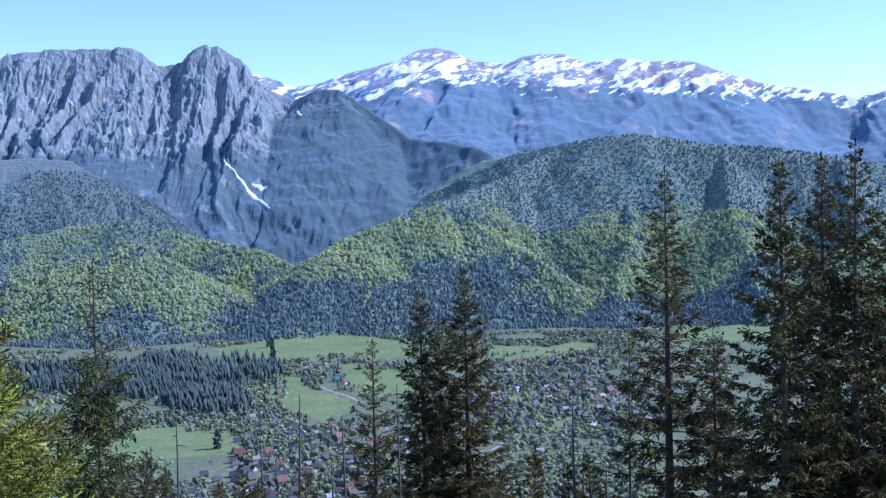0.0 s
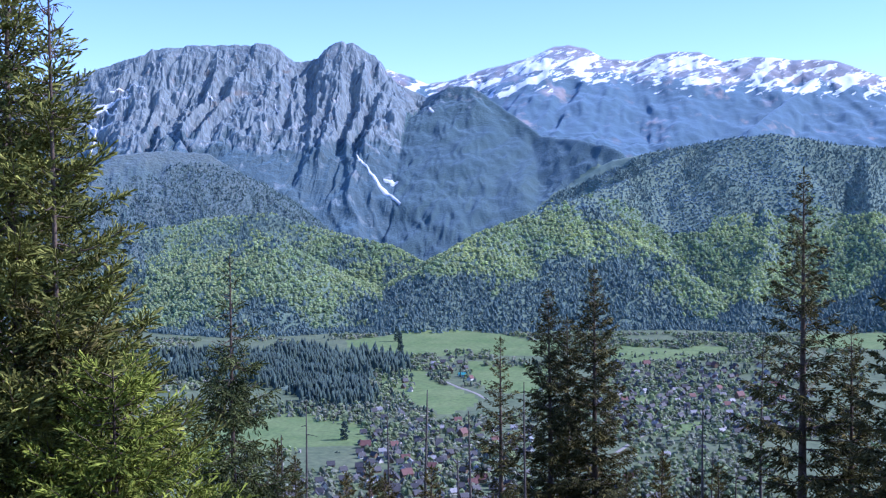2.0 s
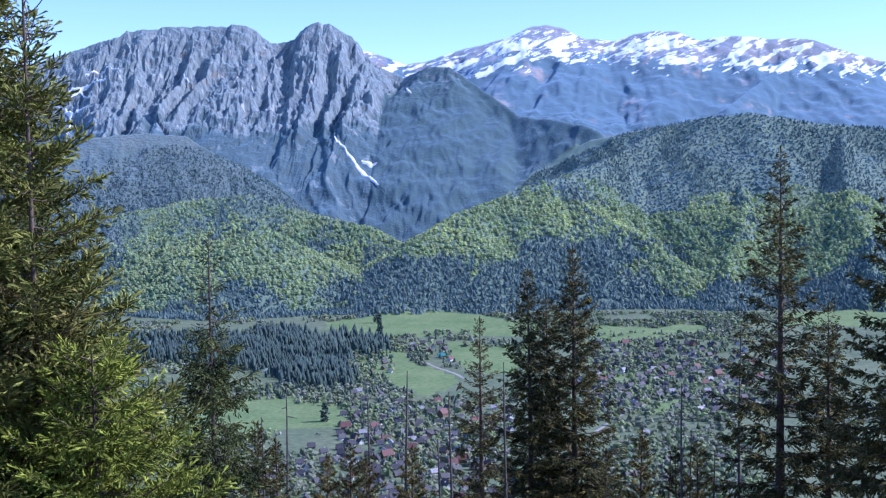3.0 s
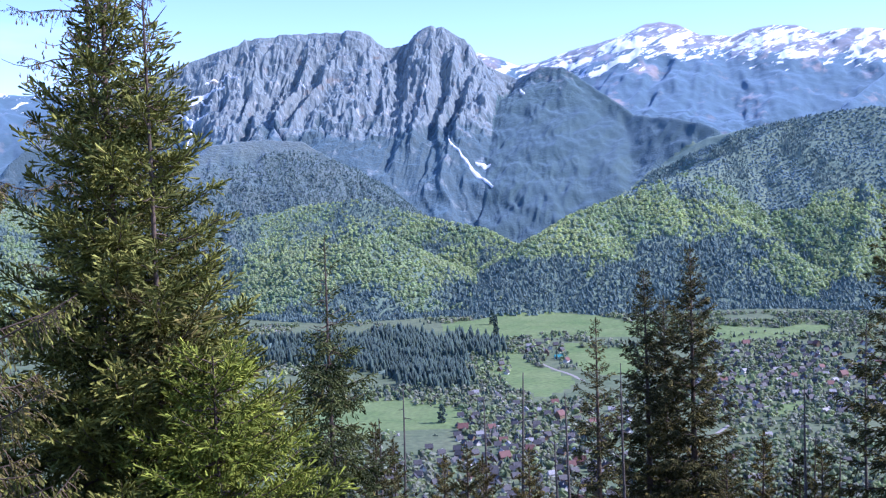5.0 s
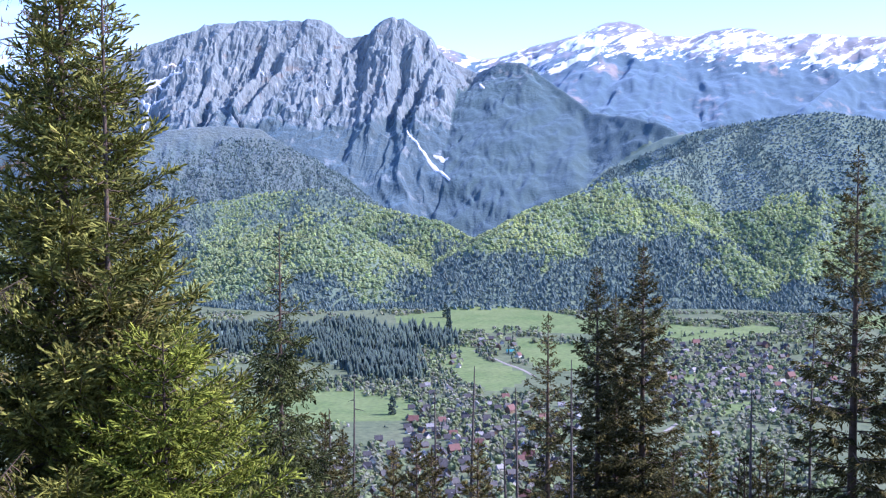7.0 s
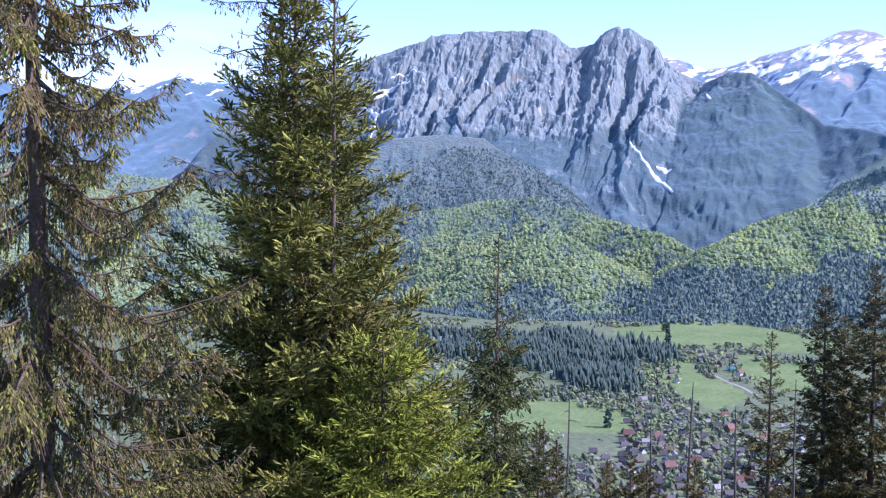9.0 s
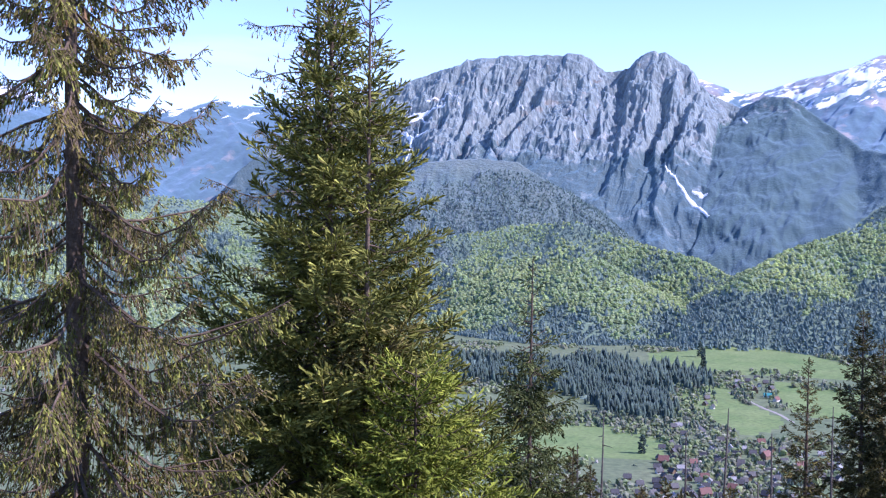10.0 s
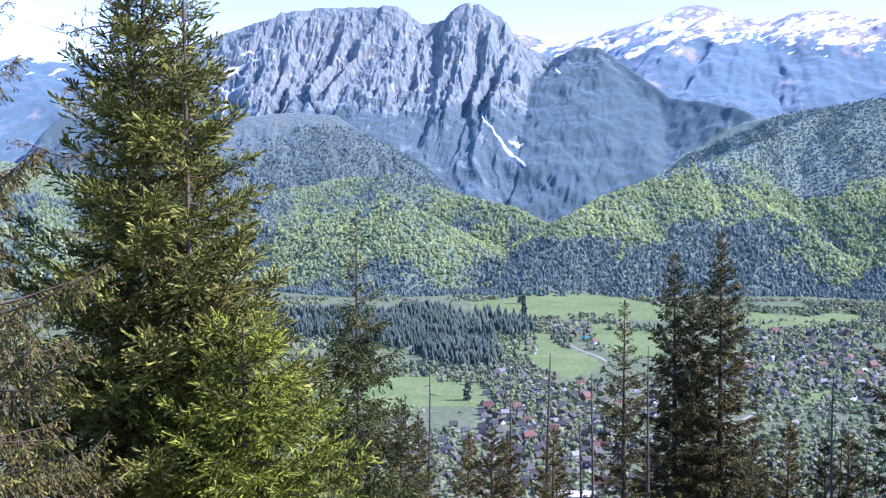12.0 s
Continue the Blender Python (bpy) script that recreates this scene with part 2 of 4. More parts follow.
# ---- mesh helpers ----
def mesh_np(name, verts, faces, mats, index=None, smooth=False):
    """A mesh from arrays; faces is an (n, 3) or (n, 4) array."""
    me = bpy.data.meshes.new(name)
    verts, faces = np.asarray(verts, np.float32), np.asarray(faces, np.int32)
    n, k = faces.shape
    me.vertices.add(len(verts))
    me.vertices.foreach_set("co", verts.ravel())
    me.loops.add(n * k)
    me.loops.foreach_set("vertex_index", faces.ravel())
    me.polygons.add(n)
    me.polygons.foreach_set("loop_start", np.arange(0, n * k, k, dtype=np.int32))
    me.polygons.foreach_set("use_smooth", np.full(n, smooth))
    for m in mats if isinstance(mats, (list, tuple)) else [mats]:
        me.materials.append(m)
    if index is not None:
        me.polygons.foreach_set("material_index", np.asarray(index, np.int32))
    me.update(calc_edges=True)
    return me


def part_np(name, verts, faces, mats, parent=None, label="", index=None, smooth=False):
    ob = new(name, mesh_np(name, verts, faces, mats, index, smooth))
    ob.parent = parent
    return tagged(ob, label)


def thing(name, where, label, category, group="", kind=""):
    ob = new(name)
    ob.location = where
    return tagged(ob, label, category, group, kind)


# ---- numpy noise ----
_perm = np.random.RandomState(7).permutation(4096)
_rnd = np.random.RandomState(8).rand(4096) * 2 - 1


def vnoise(x, y, seed=0):
    xi, yi = np.floor(x).astype(np.int64), np.floor(y).astype(np.int64)
    fx, fy = x - xi, y - yi
    fx, fy = fx * fx * (3 - 2 * fx), fy * fy * (3 - 2 * fy)

    def h(a, b):
        return _rnd[(_perm[(a + seed * 131) & 4095] + b) & 4095]
    return ((h(xi, yi) * (1 - fx) + h(xi + 1, yi) * fx) * (1 - fy)
            + (h(xi, yi + 1) * (1 - fx) + h(xi + 1, yi + 1) * fx) * fy)


def fbm(x, y, octaves=5, seed=0, ridged=False):
    s, a, tot = 0.0, 1.0, 0.0
    for o in range(octaves):
        v = vnoise(x + 17.3 * o, y - 9.1 * o, seed + o)
        s = s + a * ((1 - 2 * np.abs(v)) if ridged else v)
        tot += a
        x, y, a = x * 2.03, y * 2.03, a * 0.5
    return s / tot


def smooth01(v):
    v = np.clip(v, 0, 1)
    return v * v * (3 - 2 * v)


EYE_Z = 300.0


def plan(az, r):
    a = np.radians(az)
    return -np.sin(a) * r, np.cos(a) * r


# ---- landforms: crest lines as (bearing to the left, distance, rise seen from the overlook) ----
# group 0 snow range, 1 rocky massif, 2 dwarf-pine spur, 3 wooded hills
RIDGES = [
    (0, 0.62, 0.5, 900, [(-34, 4550, 3.2), (-19.99, 4600, 3.66), (-19.33, 4600, 3.5), (-18.38, 4600, 3.5), (-16.46, 4600, 3.9), (-15.24, 4600, 4.1),
                         (-13.51, 4600, 4.61), (-12.51, 4600, 5.0), (-11.63, 4600, 5.36), (-9.97, 4600, 5.42), (-8.95, 4600, 5.59), (-7.79, 4600, 5.59), (-6.87, 4600, 5.46),
                         (-5.84, 4600, 5.87), (-4.79, 4600, 5.99), (-4.0, 4600, 5.9), (-2.94, 4600, 5.59), (-1.63, 4600, 5.71), (-0.59, 4600, 6.21), (0.2, 4600, 6.39), (0.86, 4600, 6.35),
                         (2.06, 4600, 5.86), (3.39, 4600, 5.52), (4.72, 4600, 5.2), (5.78, 4600, 4.83), (6.83, 4600, 4.73), (8.62, 4600, 5.4), (12, 4600, 4.6)]),
    (0, 0.62, 0.5, 900, [(12, 4600, 4.6), (24, 4600, 4.0), (25.85, 4600, 4.04), (27.8, 4600, 4.07), (29.0, 4600, 3.88), (30.0, 4600, 3.95), (30.95, 4600, 4.2),
                         (31.5, 4600, 3.98), (35, 4600, 3.42), (37.5, 4600, 3.25), (39.8, 4600, 4.6), (46, 4500, 4.2)]),
    (0, 0.7, 0.6, 500, [(0.4, 4600, 6.34), (1.0, 4450, 5.2), (1.5, 4330, 4.2), (2.6, 4100, 2.6)]),
    (0, 0.7, 0.6, 500, [(-11.76, 4600, 5.3), (-10.6, 4430, 4.4), (-9.6, 4280, 3.6), (-8.0, 4020, 2.4)]),
    (0, 0.7, 0.6, 500, [(30.9, 4600, 4.1), (30, 4350, 2.7), (28.5, 4100, 0.9), (26.5, 3700, -1.4)]),
    (0, 0.7, 0.6, 500, [(36, 4600, 3.3), (35, 4300, 1.9), (33.5, 3900, -0.2)]),
    (1, 1.45, 0.6, 210, [(30, 3820, 0.9), (28, 3900, 2.6), (25.85, 3980, 4.04), (23.75, 3990, 4.72), (22.55, 3990, 5.08), (21.64, 3985, 5.4), (20.75, 3975, 5.74),
                         (19.73, 3960, 6.0), (19.27, 3955, 6.24), (18.69, 3950, 6.36), (18.01, 3950, 6.34), (17.83, 3950, 6.46), (16.62, 3945, 6.48),
                         (15.56, 3940, 6.52), (14.91, 3935, 6.47), (14.73, 3930, 6.6), (14.14, 3930, 6.56), (13.67, 3930, 6.36), (13.32, 3932, 6.02),
                         (12.97, 3935, 5.75), (12.48, 3935, 5.78), (11.75, 3930, 5.96), (11.58, 3925, 6.3), (11.18, 3920, 6.57), (10.75, 3920, 6.72),
                         (10.57, 3920, 6.6), (10.26, 3920, 6.65), (9.9, 3920, 6.42), (9.51, 3920, 6.16), (9.23, 3920, 6.07), (8.99, 3925, 5.7),
                         (8.6, 3928, 5.15), (8.2, 3930, 4.78), (7.5, 3930, 4.4), (6.85, 3920, 4.1), (5.7, 3860, 4.6)]),
    (4, 1.0, 0.6, 90, [(5.75, 3860, 4.66), (4.74, 3830, 4.58), (3.7, 3790, 3.9), (2.41, 3720, 2.95), (1.58, 3660, 2.31), (-0.21, 3540, 2.06), (-2.06, 3440, 1.6)]),
    (1, 1.2, 0.6, 70, [(10.8, 3920, 6.6), (10.2, 3830, 4.3), (9.6, 3760, 2.4), (8.8, 3650, 0.2), (8.2, 3520, -1.2)]),
    (1, 1.2, 0.6, 60, [(14.6, 3930, 6.4), (14.3, 3840, 4.2), (13.6, 3760, 2.3), (12.4, 3640, 0.6), (11.6, 3520, -0.6)]),
    (1, 1.2, 0.6, 60, [(19.4, 3950, 6.3), (18.8, 3850, 4.2), (18.4, 3750, 2.8), (18.2, 3600, 2.0), (18.4, 3420, 1.8)]),
    (2, 0.62, 0.55, 200, [(23.6, 3300, -1.4), (22.7, 3350, -0.3), (21.1, 3390, 1.5), (18.7, 3410, 1.69), (16.9, 3390, 1.5), (15.3, 3310, 0.5),
                          (12.9, 3150, -1.6), (11.6, 3020, -3.0)]),
    (3, 0.6, 0.5, 300, [(-1.5, 3420, 1.0), (-3.1, 3360, 1.32), (-7.07, 3300, 2.0), (-9.15, 3290, 2.14), (-12.2, 3290, 1.57), (-15.9, 3300, 1.19),
                        (-20, 3320, 0.44), (-30, 3300, 0.3)]),
    (3, 0.55, 0.5, 300, [(-5.5, 3310, 1.7), (-2.6, 3120, 0.2), (0.66, 2860, -0.99), (2.27, 2790, -1.58), (4.42, 2690, -2.32), (6.68, 2570, -3.78),
                         (7.6, 2500, -5.2)]),
    (3, 0.55, 0.5, 300, [(0.66, 2860, -0.99), (-1.4, 2790, -1.9), (-3.01, 2720, -2.9), (-5.89, 2590, -4.7)]),
    (3, 0.55, 0.5, 300, [(-9.15, 3290, 2.14), (-8.6, 3050, -0.5), (-8.8, 2850, -2.1), (-8.4, 2660, -3.9), (-8.0, 2520, -5.4)]),
    (3, 0.55, 0.5, 300, [(-13, 3290, 1.4), (-13.2, 2950, -1.0), (-14, 2700, -3.2), (-14.5, 2520, -5.2)]),
    (3, 0.55, 0.5, 300, [(-18, 3310, 0.8), (-18.5, 2950, -1.4), (-19.5, 2650, -3.6), (-20.5, 2480, -5.5)]),
    (3, 0.55, 0.5, 300, [(20.6, 2950, -3.2), (19, 2800, -4.2), (17.3, 2740, -3.96), (15.3, 2720, -2.68), (13.96, 2700, -2.54), (11.6, 2630, -3.97), (9.4, 2540, -5.25)]),
    (3, 0.55, 0.5, 300, [(22.5, 3000, -2.6), (20.6, 3050, -2.15), (16.9, 3080, -1.49), (14.2, 3020, -1.22), (11.6, 2930, -2.13), (8.5, 2830, -2.89), (7.0, 2760, -3.78)]),
    (3, 0.55, 0.5, 300, [(22, 2800, -4.4), (25, 2850, -3.0), (29, 2900, -2.2), (34, 2900, -1.8), (40, 2850, -1.6), (50, 2800, -2.0)]),
    (3, 0.55, 0.5, 300, [(27, 3500, -1.5), (31, 3500, -0.6), (38, 3450, 0.2), (48, 3400, 0.4)]),
]


def base_height(x, y):
    r = np.hypot(x, y)
    fwd = np.maximum(y, 0)
    down = 298.4 - 0.42 * fwd
    lower = 118 * (1 - smooth01((fwd - 400) / 620))
    t = smooth01((fwd - 330) / 200)
    hill = np.where(fwd < 330, down, np.where(fwd < 530, down * (1 - t) + lower * t, lower))
    behind = 298.4 + 0.03 * np.minimum(-np.minimum(y, 0), 900)
    z = np.where(y < 0, behind, hill)
    z = z + 14 * smooth01((r - 1500) / 900) * smooth01(y / 800)
    return z + 2.5 * fbm(x * 0.006, y * 0.006, 3, 3) * smooth01((r - 60) / 600)


def terrain(x, y):
    """Height, and the landform that a place belongs to (-1: valley and hillside)."""
    x, y = np.asarray(x, float), np.asarray(y, float)
    wx = x + 26 * fbm(x * 0.006, y * 0.006, 4, 11)
    wy = y + 26 * fbm(x * 0.006, y * 0.006, 4, 23)
    z = base_height(x, y)
    who = np.full(x.shape, -1)
    off = np.full(x.shape, 1e3)
    for group, k1, k2, w, pts in RIDGES:
        p = []
        for az, r, el in pts:
            px, py = plan(az, r)
            p.append((px, py, EYE_Z + r * math.tan(radians(el))))
        for (ax, ay, az_), (bx, by, bz) in zip(p, p[1:]):
            dx, dy = bx - ax, by - ay
            ll = math.hypot(dx, dy)
            # crest stays true, the flanks are warped
            t = np.clip(((x - ax) * dx + (y - ay) * dy) / ll ** 2, 0, 1)
            f = smooth01(np.hypot(x - ax - t * dx, y - ay - t * dy) / 130)
            ux, uy = x + (wx - x) * f, y + (wy - y) * f
            t = np.clip(((ux - ax) * dx + (uy - ay) * dy) / ll ** 2, 0, 1)
            d = np.hypot(ux - ax - t * dx, uy - ay - t * dy)
            h = az_ + t * (bz - az_) - (k2 * d + (k1 - k2) * w * (1 - np.exp(-d / w)))
            over = h > z
            who, off, z = np.where(over, group, who), np.where(over, d, off), np.where(over, h, z)
    # ravines and ribs run down towards the valley and deepen away from the crests
    high = np.nonzero(who >= 0)
    if len(high[0]):
        x, y, g, d, zz = x[high], y[high], who[high], off[high], z[high]
        gx = x + 60 * fbm(x * 0.007, y * 0.006, 4, 41) + 0.12 * y * fbm(x * 0.002, y * 0.0006, 2, 43)
        hx = x + 22 * fbm(x * 0.02, y * 0.02, 3, 45)
        broad = fbm(gx / 165, y / 600, 3, 47, ridged=True) - 0.3
        gully = fbm(gx / 84, y / 240, 4, 53, ridged=True) - 0.3
        rib = fbm(hx / 30, y / 62, 4, 59, ridged=True) - 0.3
        crack = fbm(hx / 13, y / 24, 3, 61, ridged=True) - 0.3
        rough = fbm(x * 0.024, y * 0.024, 5, 51)
        a = np.array([(15, 12, 6, 4), (36, 34, 15, 9), (14, 9, 4, 4), (9, 7, 0, 3.5), (17, 12, 7, 6)])[g]
        rock = g == 1
        cliff = np.where(rock, smooth01((zz + 70 * rough - 340) / 120), 1.0)
        a = a * np.stack([0.7 + 0.3 * cliff, 0.4 + 0.6 * cliff, 0.25 + 0.75 * cliff, 0.25 + 0.75 * cliff], 1)
        up = smooth01((zz - 15) / 60)
        # ledges of tilted strata
        bed = zz + 0.22 * x + 30 * rough
        ledge = np.abs((bed / 34) % 1 - 0.5) * 2 - 0.5
        near_crest = smooth01((d + 10) / 45)
        z[high] = zz + up * (a[:, 0] * smooth01(d / 230) * broad + a[:, 1] * smooth01(d / 90) * gully + a[:, 2] * near_crest * rib + a[:, 3] * rough * np.where(rock, near_crest, 1)
                             + cliff * rock * near_crest * (7 * crack + 6 * ledge))
    return z, who


def ground_z(x, y):
    return float(terrain(np.array([x]), np.array([y]))[0][0])


# fields of the valley as (bearing, distance)
FIELDS = {
    "meadow": [
        [(10.76, 2253), (9.06, 2303), (8.05, 2371), (7.29, 2424), (3.47, 2331), (1.95, 2230), (0.6, 2200), (0.6, 2060), (3.51, 2030), (4.79, 2041), (8.09, 2073), (10.7, 2172)],
        [(9.88, 1877), (8.36, 1917), (7.1, 1917), (6.61, 1816), (4.46, 1684), (4.86, 1624), (6.15, 1556), (7.53, 1639), (8.15, 1723), (9.14, 1788)],
        [(5.05, 1982), (1.21, 1955), (1.25, 1703), (4.07, 1739), (4.82, 1852)],
        [(15.22, 1621), (14.49, 1655), (10.94, 1615), (10.83, 1534), (9.96, 1515), (9.93, 1399), (12.24, 1381), (15.42, 1367), (18.3, 1330), (18.3, 1560)],
        [(-2.12, 2164), (-4.93, 2127), (-5.83, 2182), (-7.1, 2164), (-6.96, 2103), (-5.18, 2022), (-3.13, 1986), (-1.59, 2015)],
        [(-10.28, 2357), (-13.61, 2426), (-16.34, 2364), (-16.34, 2189), (-13.34, 2180), (-10.53, 2209)],
        [(-4.08, 1493), (-5.37, 1549), (-6.14, 1547), (-5.88, 1500), (-4.85, 1451)],
        [(-2.71, 1708), (-3.6, 1702), (-3.6, 1662), (-2.82, 1645)],
    ],
    "clearing": [[(16.72, 1861), (15.28, 1864), (13.61, 1759), (13.02, 1702), (14.24, 1676), (16.75, 1734)]],
    "wood": [[(21.25, 2146), (18.3, 2154), (15.23, 2144), (13.54, 2162), (12.07, 2164), (10.84, 2103), (9.35, 2066), (8.09, 2030), (8.11, 1939), (9.13, 1864), (10.02, 1818),
              (9.41, 1737), (9.67, 1670), (11.17, 1664), (12.4, 1695), (13.61, 1779), (15.29, 1853), (19.4, 1921)]],
}


def inside(az, r, poly):
    az, r = np.asarray(az, float), np.asarray(r, float)
    res = np.zeros(az.shape, bool)
    n = len(poly)
    for i in range(n):
        (x1, y1), (x2, y2) = poly[i], poly[(i + 1) % n]
        c = ((y1 > r) != (y2 > r)) & (az < (x2 - x1) * (r - y1) / (y2 - y1 + 1e-9) + x1)
        res ^= c
    return res


def in_field(kind, az, r):
    res = np.zeros(np.shape(az), bool)
    for p in FIELDS[kind]:
        res |= inside(az, r, p)
    return res


# ---- the ground sheet and the mountains ----
cols = np.concatenate([np.arange(-180, -24, 4.0), np.arange(-24, 4, 0.1), np.arange(4, 24, 0.05), np.arange(24, 42, 0.12), np.arange(42, 180, 4.0)])
rows = np.concatenate([[0.01], np.geomspace(1, 900, 40), np.arange(912, 2300, 30.0), np.arange(2300, 3300, 11.0), np.arange(3300, 3700, 7.0), np.arange(3700, 3990, 3.0), np.arange(3990, 4700, 10.0)])
A, Rr = np.meshgrid(cols, rows)
GX, GY = plan(A, Rr)
GZ, GW = terrain(GX, GY)
nc, nr = len(cols), len(rows)
jc = np.arange(nc)
q = np.stack([(np.arange(nr - 1)[:, None] * nc + jc), (np.arange(nr - 1)[:, None] * nc + (jc + 1) % nc),
              ((np.arange(nr - 1) + 1)[:, None] * nc + (jc + 1) % nc), ((np.arange(nr - 1) + 1)[:, None] * nc + jc)], -1)
q = q[..., ::-1]
face_who = GW[:-1, :]
fa, fr = A[:-1] + 0.05, Rr[:-1] + 8
surface = np.where(fr < 1000, 1, 2)
surface = np.where(in_field("meadow", fa, fr), 3, surface)
surface = np.where(in_field("wood", fa, fr), 4, surface)
surface = np.where(face_who == 3, 4, surface)
allv = np.stack([GX, GY, GZ], -1).reshape(-1, 3)


def sheet(name, mask, mats, index, label, category, smooth=True):
    f = q[mask].reshape(-1, 4)
    used, inv = np.unique(f, return_inverse=True)
    ob = new(name, mesh_np(name, allv[used], inv.reshape(-1, 4), mats, None if index is None else index[mask], smooth))
    return tagged(ob, label, category, kind="structure")


sheet("ground", face_who == -1, [SLOPE, SLOPE, SCRUB, MEADOW, FOREST_FLOOR], surface, "green valley floor with meadows below a steep grassy hillside", "ground")
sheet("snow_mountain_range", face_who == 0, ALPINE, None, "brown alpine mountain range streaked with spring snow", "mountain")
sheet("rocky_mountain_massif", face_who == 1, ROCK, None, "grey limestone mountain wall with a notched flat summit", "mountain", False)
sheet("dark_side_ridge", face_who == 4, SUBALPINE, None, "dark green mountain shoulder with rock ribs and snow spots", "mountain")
sheet("shrub_covered_spur", face_who == 2, DWARF_PINE, None, "brownish green mountain spur covered with dwarf pine", "mountain")
sheet("wooded_foothills", face_who == 3, FOREST_FLOOR, None, "rolling foothills under mixed spruce and beech forest", "hill")


def seen_at(az, el, near=1000.0):
    """Where a line of sight from the overlook meets the land."""
    r = np.arange(near, 4690, 4.0)
    x, y = plan(np.full(r.shape, az), r)
    z = terrain(x, y)[0]
    hit = np.nonzero(z >= EYE_Z + r * math.tan(radians(el)))[0]
    k = hit[0] if len(hit) else len(r) - 1
    return x[k], y[k]


def ribbon(name, ends, widths, material, label, category, lift, steps=14, near=1000.0, kind="structure"):
    """A strip that lies on the land along points (bearing, rise)."""
    p = np.array([seen_at(a, e, near) for a, e in ends])
    t = np.linspace(0, len(p) - 1, steps * (len(p) - 1) + 1)
    c = np.stack([np.interp(t, np.arange(len(p)), p[:, i]) for i in (0, 1)], 1)
    w = np.interp(t, np.arange(len(p)), widths) * (1 + 0.35 * fbm(t * 3.1, t * 0 + ends[0][0], 3, 5))
    d = np.gradient(c, axis=0)
    d /= np.linalg.norm(d, axis=1, keepdims=True) + 1e-9
    nrm = np.stack([-d[:, 1], d[:, 0]], 1)
    c = c + nrm * (w * 0.4 * fbm(t * 2.3, t * 0 + 4.0, 3, 6))[:, None]
    k = 7
    o = np.linspace(-0.5, 0.5, k)
    q3 = c[:, None] + nrm[:, None] * (w[:, None] * o)[..., None]
    zz = terrain(q3[..., 0], q3[..., 1])[0] + lift * (1 - (2 * o) ** 4 * 0.9)
    v = np.concatenate([q3, zz[..., None]], -1).reshape(-1, 3)
    i0 = (np.arange(len(t) - 1)[:, None] * k + np.arange(k - 1))
    f = np.stack([i0, i0 + 1, i0 + k + 1, i0 + k], -1).reshape(-1, 4)
    return tagged(new(name, mesh_np(name, v, f, material, smooth=True)), label, category, kind=kind)


for pts, w in (([(7.0, -8.9), (5.67, -9.42), (4.55, -9.85), (4.1, -10.1)], 5), ([(8.0, -13.85), (6.0, -13.25), (5.2, -13.1), (3.8, -13.0)], 6), ([(-1.95, -12.5), (-2.95, -11.8), (-4.0, -11.3), (-5.6, -10.9)], 4)):
    ribbon("road", pts, [w] * len(pts), ROAD, "pale narrow road crossing the valley", "road", 0.25)
for pts, ws in (([(10.1, 1.35), (9.6, 0.75), (9.3, 0.3), (8.8, -0.35), (8.1, -0.95)], [9, 6, 11, 14, 6]),
                ([(8.9, 0.25), (8.5, 0.1), (8.2, 0.1)], [6, 14, 8]),
                ([(22.6, 3.3), (21.8, 3.65), (21.0, 3.95), (20.4, 4.12)], [2, 5, 4, 2]), ([(21.3, 4.25), (20.5, 4.4), (19.8, 4.45)], [2, 4, 2]), ([(22.2, 3.05), (21.5, 3.4), (21.0, 3.5)], [2, 4, 2]),
                ([(22.45, 2.8), (21.95, 2.5), (22.05, 1.95), (22.25, 1.35)], [3, 9, 6, 3]), ([(21.95, 2.5), (21.5, 2.75), (21.2, 2.9)], [6, 4, 2]), ([(17.0, 4.2), (16.7, 3.9)], [2, 3]), ([(13.9, 3.7), (13.7, 3.4)], [2, 2]),
                ([(6.7, 3.55), (6.5, 3.3)], [7, 6])):
    ribbon("snow_gully", pts, ws, SNOW, "white snow lying in a rocky mountain gully", "snow patch", 3.5, kind="")

# ---- forest on the hills: crowns as joined stuff ----
def crown_template(kind, rng):
    """A small crown one unit high: a ragged cone, or a lumpy dome."""
    rings = ((0.55, 0.11), (0.08, 0.2)) if kind == "spruce" else ((0.74, 0.33), (0.26, 0.38)) if kind == "round" else ((0.72, 0.2), (0.25, 0.3))
    sides = 5
    v, f = [(0, 0, 1.0)], []
    for ring, (z, rad) in enumerate(rings):
        for i in range(sides):
            a = math.tau * (i + 0.5 * ring) / sides
            rr = rad * (1 + rng.uniform(-0.45, 0.4))
            v.append((rr * math.cos(a), rr * math.sin(a), z + rng.uniform(-0.13, 0.13)))
    for i in range(sides):
        j = (i + 1) % sides
        f.append((0, 1 + i, 1 + j))
        for r in range(len(rings) - 1):
            o = 1 + r * sides
            f += [(o + i, o + sides + i, o + sides + j), (o + i, o + sides + j, o + j)]
    return np.array(v), np.array(f)


